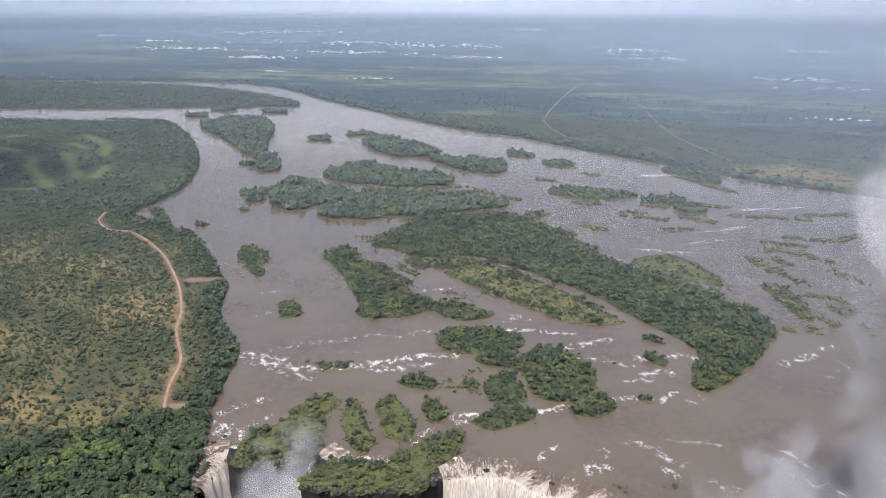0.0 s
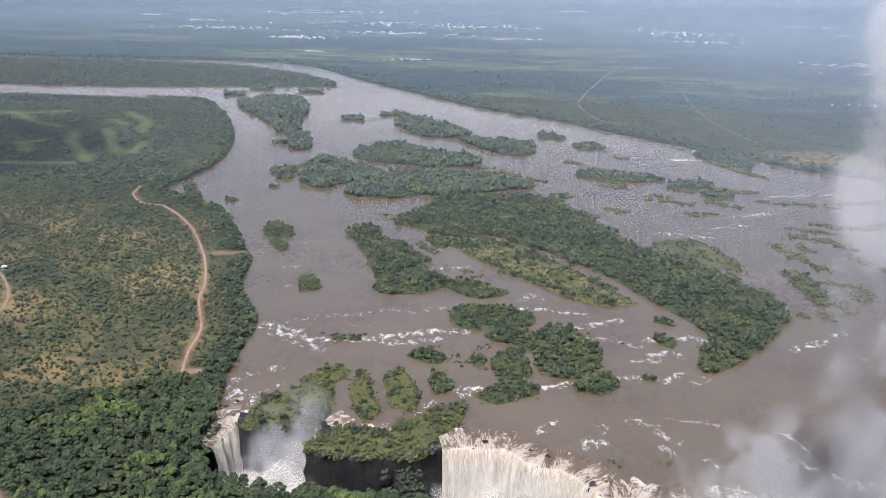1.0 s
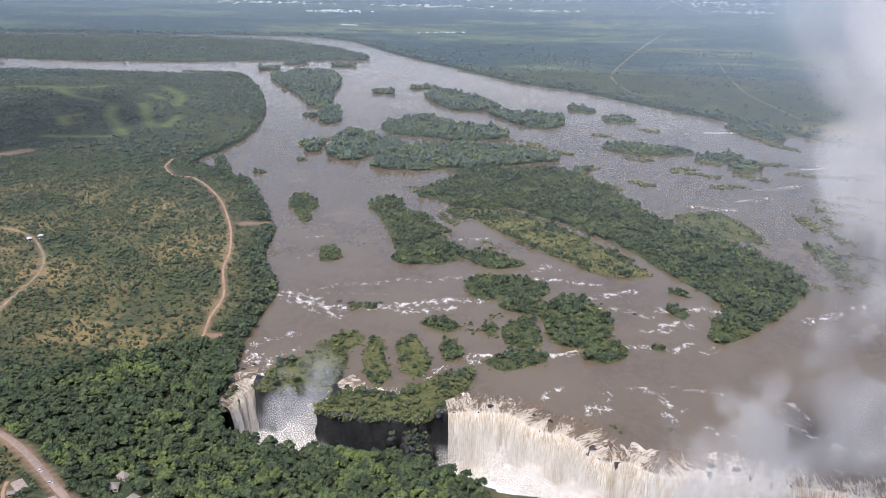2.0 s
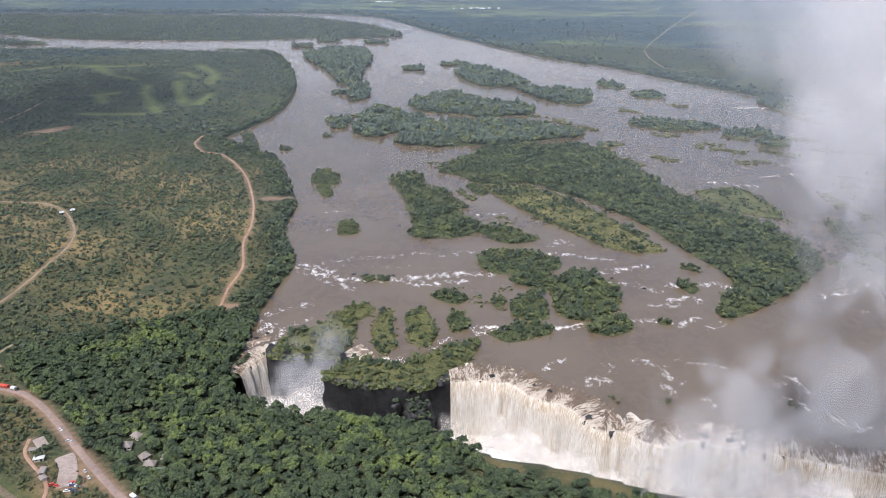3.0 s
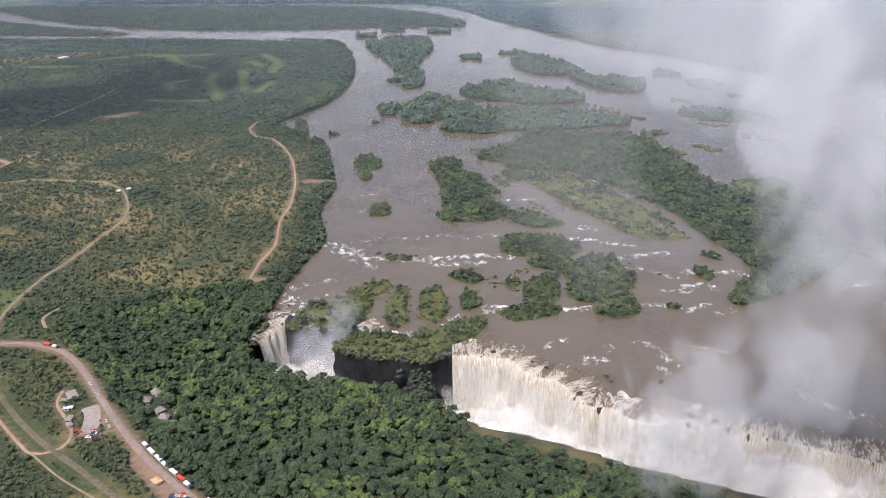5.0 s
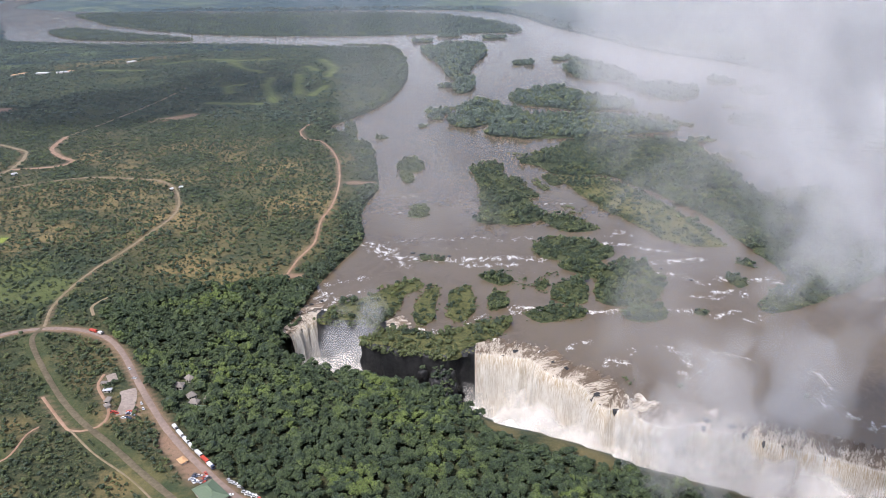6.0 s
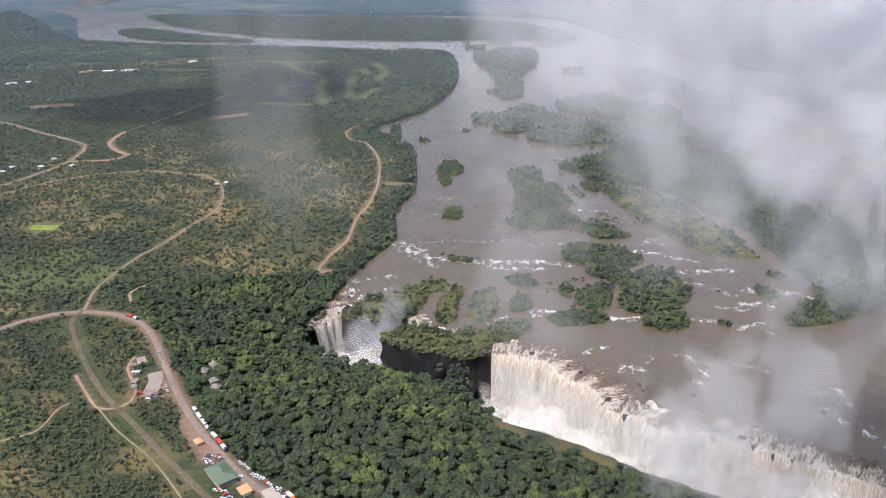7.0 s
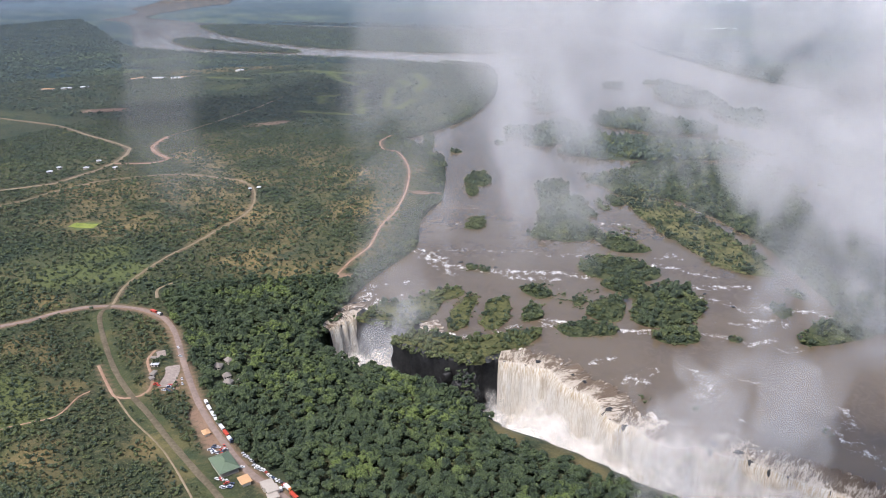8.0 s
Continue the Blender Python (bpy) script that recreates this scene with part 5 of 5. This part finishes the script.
def house(name, x, y, w, d, h, rise, deg, roof, wall, label, openings=4):
    ob = tagged(new(name), label, "building")
    part("wall", box(-w / 2, w / 2, -d / 2, d / 2, -0.6, h), wall, ob)
    part("roof", hip_roof(w, d, h, rise), roof, ob)
    for k in range(openings):
        u = (k + 0.5) / openings * w - w / 2
        part("window" if k != openings // 2 else "door", box(u - 0.7, u + 0.7, -d / 2 - 0.06, -d / 2 + 0.1, 0.9 if k != openings // 2 else 0.0, 2.2), GLASS, ob)
    ob.matrix_basis = at_plan(x, y, deg)
    return ob


def hall():
    ob = tagged(new("market_hall"), "open market hall under a green sheet-metal hipped roof", "building")
    w, d, h = 22.0, 13.5, 4.2
    part("roof", hip_roof(w, d, h, 3.4, 1.0), GREEN_TIN, ob)
    part("ridge_vent", hip_roof(8, 1.6, h + 3.6, 0.7, 0.3), GREEN_TIN, ob)
    part("floor_slab", box(-w / 2, w / 2, -d / 2, d / 2, -0.8, 0.25), CONCRETE, ob)
    part("inner_wall", box(-w / 2 + 3, w / 2 - 3, -0.2, 0.2, 0.25, 3.6), PLASTER, ob)
    for x in np.linspace(-w / 2 + 0.4, w / 2 - 0.4, 6):
        for y in (-d / 2 + 0.4, d / 2 - 0.4):
            part("post", box(x - 0.2, x + 0.2, y - 0.2, y + 0.2, 0.25, h), CONCRETE, ob)
    ob.matrix_basis = at_plan(-114, 329.5, -27)


def kiosk():
    ob = tagged(new("entrance_kiosk"), "small kiosk with a sun-faded orange sheet roof", "building")
    part("wall", box(-4, 4, -3, 3, -0.5, 3.0), PLASTER, ob)
    part("roof", box(-5, 5, -4, 4, 3.0, 3.35, 0.08), TAN_TIN, ob)
    # solid dark panel stands in for the shade inside the doorway
    part("doorway", box(1.2, 3.4, -3.06, -2.9, 0, 2.3), GLASS, ob, "dark panel in place of the shaded doorway")
    part("counter", box(-3.2, 0.4, -3.06, -2.9, 1.0, 2.2), GLASS, ob)
    ob.matrix_basis = at_plan(-83, 321, -27)


def office():
    ob = tagged(new("border_office"), "low flat-roofed concrete office of several blocks", "building")
    for x0, x1, y0, y1, h in ((-10, -2, -4, 4, 3.4), (-2, 5, -3, 5, 4.2), (5, 11, -4, 3, 3.2)):
        block = part("wall", box(x0, x1, y0, y1, -0.5, h), PLASTER, ob)
        part("flat_roof", box(x0 - 0.4, x1 + 0.4, y0 - 0.4, y1 + 0.4, h, h + 0.3, 0.05), CONCRETE, block)
        part("window", box(x0 + 1.0, x1 - 1.0, y0 - 0.05, y0 + 0.1, 1.0, 2.2), GLASS, block)
    ob.matrix_basis = at_plan(-55, 321, -33)


def make_car(k):
    ob = tagged(new("car"), PAINT_WORD[k] + " car parked beside the road", "car", "parked cars")
    bm = box(-2.1, 2.1, -0.88, 0.88, 0.35, 0.95, 0.12)
    part("body", bm, PAINTS[k], ob)
    cab = box(-1.5, 0.9, -0.78, 0.78, 0.95, 1.5)
    for v in cab.verts:
        if v.co.z > 1.2:
            v.co.x *= 0.75
            v.co.y *= 0.88
    part("windows", cab, GLASS, ob)
    part("car_roof", box(-1.1, 0.65, -0.66, 0.66, 1.49, 1.55, 0.02), PAINTS[k], ob)
    for x in (-1.3, 1.3):
        for y in (-0.8, 0.8):
            w = part("wheel", wheel_mesh(0.33, 0.22), RUBBER, ob)
            w.location = (x, y, 0.33)
    return ob


def make_truck(k, length):
    ob = tagged(new("truck"), PAINT_WORD[k] + " goods truck waiting in the roadside queue", "truck", "queue of trucks")
    cab = box(length / 2 - 2.3, length / 2, -1.2, 1.2, 0.7, 3.1, 0.15)
    c = part("cab", cab, PAINTS[k], ob)
    part("windscreen", box(length / 2 - 0.5, length / 2 + 0.03, -1.05, 1.05, 1.9, 2.8), GLASS, c)
    part("load_bed", box(-length / 2, length / 2 - 2.7, -1.25, 1.25, 1.1, 3.5 if length > 9 else 2.6, 0.06), PAINTS[0 if k != 2 else 2], ob)
    part("chassis", box(-length / 2 + 0.2, length / 2 - 0.3, -0.5, 0.5, 0.6, 1.1), RUBBER, ob)
    for x in (-length / 2 + 1.2, -length / 2 + 2.5, length / 2 - 1.4):
        for y in (-1.05, 1.05):
            w = part("wheel", wheel_mesh(0.5, 0.35), RUBBER, ob)
            w.location = (x, y, 0.5)
    return ob


PAVED = plain_material("worn_paving", (0.22, 0.18, 0.15), (0.34, 0.28, 0.24), 0.4)
strip("parking_lot", [(-292, 440), (-280, 428), (-266, 404)], 15, 0.75, PAVED, "worn pinkish paved car park among trees", "parking lot", 4)
strip("parking_lot", [(-330, 459), (-318, 449)], 10, 0.75, PAVED, "small paved yard beside the road", "parking lot", 4)
for x, y, w, d, deg in ((-309, 431, 6, 2.6, 25), (-322, 441, 4, 2.4, 20), (-296, 417, 3, 6, 15), (-290, 409, 4, 3, -30)):
    house("market_shed", x, y, w, d, 2.6, 0.7, deg, THATCH if w < 4.5 else PAINTS[1], PLASTER, "low pale market shed at the car park", 2)
house("stall", -165, 360, 6, 4, 2.5, 0.9, -25, TAN_TIN, PLASTER, "small roadside stall with a faded orange roof", 2)
hall()
kiosk()
office()
for x, y, w, d, deg in ((-246, 461, 8, 6, 20), (-222, 450, 6, 5, 60), (-212, 441, 7, 5, 10), (-244, 477, 7, 5, -20), (-204, 453, 6, 5, 35)):
    house("lodge", x, y, w, d, 2.8, 3.2, deg, THATCH, PLASTER, "thatched lodge among the forest trees", 3)
house("ticket_office", -201, 434, 8, 5, 2.8, 1.4, 15, GREEN_TIN, PLASTER, "small white office with a green roof", 3)
for k, (x, y, w, d) in enumerate(((-2039, 1582, 40, 12), (-1995, 1620, 30, 12), (-1958, 1661, 26, 14), (-1935, 1867, 50, 12), (-1870, 1900, 44, 14), (-1814, 1928, 36, 18), (-1800, 1945, 24, 14),
                                   (-1720, 2150, 30, 12), (-650, 1003, 6, 4), (-660, 990, 5, 4), (-1120, 905, 10, 7), (-1130, 935, 9, 6), (-1078, 960, 10, 6), (-1100, 1010, 9, 6), (-1020, 985, 9, 6), (-860, 590, 11, 6), (-880, 600, 9, 6))):
    house("house", x, y, w * 0.82, d, 3.4, 1.8, 25 + 17 * (k % 4), PAINTS[1] if k > 7 else PAINTS[0] if k % 3 else TAN_TIN, PLASTER, "pale low building among the trees", 4)
car_kinds = [make_car(k) for k in range(5)]
rng = np.random.default_rng(21)
road_line = curve_through(ROAD, 2)
cars = [(-138 + rng.uniform(-9, 9), 347 + rng.uniform(-7, 6)) for _ in range(16)] + [(-264 + rng.uniform(-16, 12), 412 + rng.uniform(-13, 13)) for a in range(13)]
cars += [(x, float(np.interp(x, road_line[:, 0], road_line[:, 1])) + 9.5 + rng.uniform(-1, 1.5)) for x in np.arange(-112, -40, 3.4)]
cars += [(x, float(np.interp(x, road_line[:, 0], road_line[:, 1])) - 2.0) for x in (-100, -318, -300)] + [(-98 + rng.uniform(-12, 8), 312 + rng.uniform(-5, 4)) for _ in range(12)]
for i, (x, y) in enumerate(cars):
    m = at_plan(x, y, rng.uniform(-40, 60), -0.25)
    if i < 5:
        car_kinds[i].matrix_basis = m
    else:
        copy_thing(car_kinds[int(rng.choice([0, 0, 0, 1, 1, 2, 3, 4]))], m)
for x, y, deg, c, length in ((-203, 400, -30, 4, 8), (-193, 393.5, -31, 0, 9), (-181, 386.5, -30, 0, 8.5), (-170, 380, -29, 1, 8), (-158, 373.5, -28, 0, 9), (-147, 367.5, -27, 2, 9), (-137, 362, -26, 3, 8), (-44, 331, -20, 5, 9), (-33, 325, -22, 2, 9), (-50, 324, 50, 0, 7), (-415, 528, -8, 2, 9), (-402, 526, -10, 4, 7)):
    make_truck(c, length).matrix_basis = at_plan(x, y, deg, -0.3)


# ---- the far town ----
TOWNWALL = plain_material("far_town_walls", (0.50, 0.51, 0.52), (0.86, 0.86, 0.86), 0.02)


def far_houses():
    rng = np.random.default_rng(33)
    V, F = [], []
    corner = np.array([(a, b, c) for c in (0, 1) for a, b in ((-1, -1), (1, -1), (1, 1), (-1, 1))], float)
    quad = np.array([(4, 5, 6, 7), (0, 1, 5, 4), (1, 2, 6, 5), (2, 3, 7, 6), (3, 0, 4, 7)])
    for cx, cy, sx, sy, n in ((-2590, 7178, 160, 60, 16), (-2066, 6201, 330, 140, 55), (-2045, 9391, 800, 500, 50), (-966, 7293, 700, 350, 60), (-677, 6101, 420, 130, 70), (-283, 7174, 260, 250, 40),
                              (-1304, 5426, 200, 90, 55), (1562, 6909, 420, 420, 60), (1654, 6118, 300, 160, 40), (180, 7207, 260, 260, 30), (194, 5866, 200, 90, 25), (921, 10454, 260, 160, 30), (1762, 11077, 260, 160, 14),
                              (3021, 8045, 420, 50, 22), (3129, 7088, 300, 90, 35), (2118, 4655, 260, 110, 60), (2066, 4185, 330, 70, 20), (-401, 4176, 90, 16, 12), (1499, 3029, 120, 40, 14), (-3528, 8044, 120, 120, 8), (-993, 4456, 60, 5, 12)):
        for _ in range(n):
            x, y = cx + sx * rng.standard_normal() * 0.6, cy + sy * rng.standard_normal() * 0.6
            grow = 0.6 + 0.4 * rng.uniform() + 0.00009 * cy
            q = corner * (rng.uniform(2.5, 9) * grow, rng.uniform(2.5, 6) * grow, rng.uniform(2.5, 6) * grow) + (x, y, 8.0)
            F.append(quad + 8 * len(V))
            V.append(np.stack(bowl(q[:, 0], q[:, 1], q[:, 2]), 1))
    me = mesh_of("far_town", np.concatenate(V), np.concatenate(F), [TOWNWALL])
    tagged(new("far_town", me), "pale roofs of a far-off town on the plain", "town", kind="stuff")


far_houses()


# ---- single trees of the forest by the rim ----
def make_tree(seed):
    rng = np.random.default_rng(seed)
    ob = tagged(new("tree"), "tall leafy evergreen tree in the rim forest", "tree", "trees of the rim forest")
    h = rng.uniform(5, 7)
    bm = bmesh.new()
    bmesh.ops.create_cone(bm, cap_ends=True, segments=8, radius1=0.45, radius2=0.2, depth=h + 1, matrix=Matrix.Translation((0, 0, h / 2 - 0.5)))
    for k in range(5):
        a = k * 1.26 + rng.uniform(-0.3, 0.3)
        out = Vector((math.cos(a), math.sin(a), rng.uniform(0.6, 1.1))).normalized()
        m = Matrix.Translation(Vector((0, 0, h * 0.6 + 0.3 * k)) + out * 1.6) @ out.to_track_quat("Z", "Y").to_matrix().to_4x4()
        bmesh.ops.create_cone(bm, cap_ends=True, segments=6, radius1=0.2, radius2=0.07, depth=3.4, matrix=m)
    part("trunk", bm, BARK, ob, smooth=True)
    n = 40
    a, q = rng.uniform(0, 6.28, n), np.sqrt(rng.uniform(0, 1, n))
    R = rng.uniform(3.6, 5.2)
    c = np.stack([np.cos(a) * q * R * 0.72, np.sin(a) * q * R * 0.72, h + R * 0.55 * np.sqrt(1 - 0.85 * q * q) + rng.uniform(-0.5, 0.5, n)], 1)
    V, F = lumps(c, rng.uniform(0.2, 0.4, n) * R, 0.85, 0.28, seed, (BUSH_V, BUSH_F))
    me = mesh_of("crown", V / UNIT, F, [LEAF_RAIN])
    crown = new("crown", me)
    crown.parent = ob
    return ob


tree_kinds = [make_tree(400 + k) for k in range(6)]
x, y, d, rng = scatter(NEARWOOD, 9.5, 77)
ok = clear_of(x, y, OPEN_LINES)
x, y = x[ok], y[ok]
for i, (px, py) in enumerate(zip(x, y)):
    m = at_plan(px, py, rng.uniform(0, 360), 0.3)
    if i < 6:
        tree_kinds[i].matrix_basis = m
    else:
        copy_thing(tree_kinds[i % 6], m)
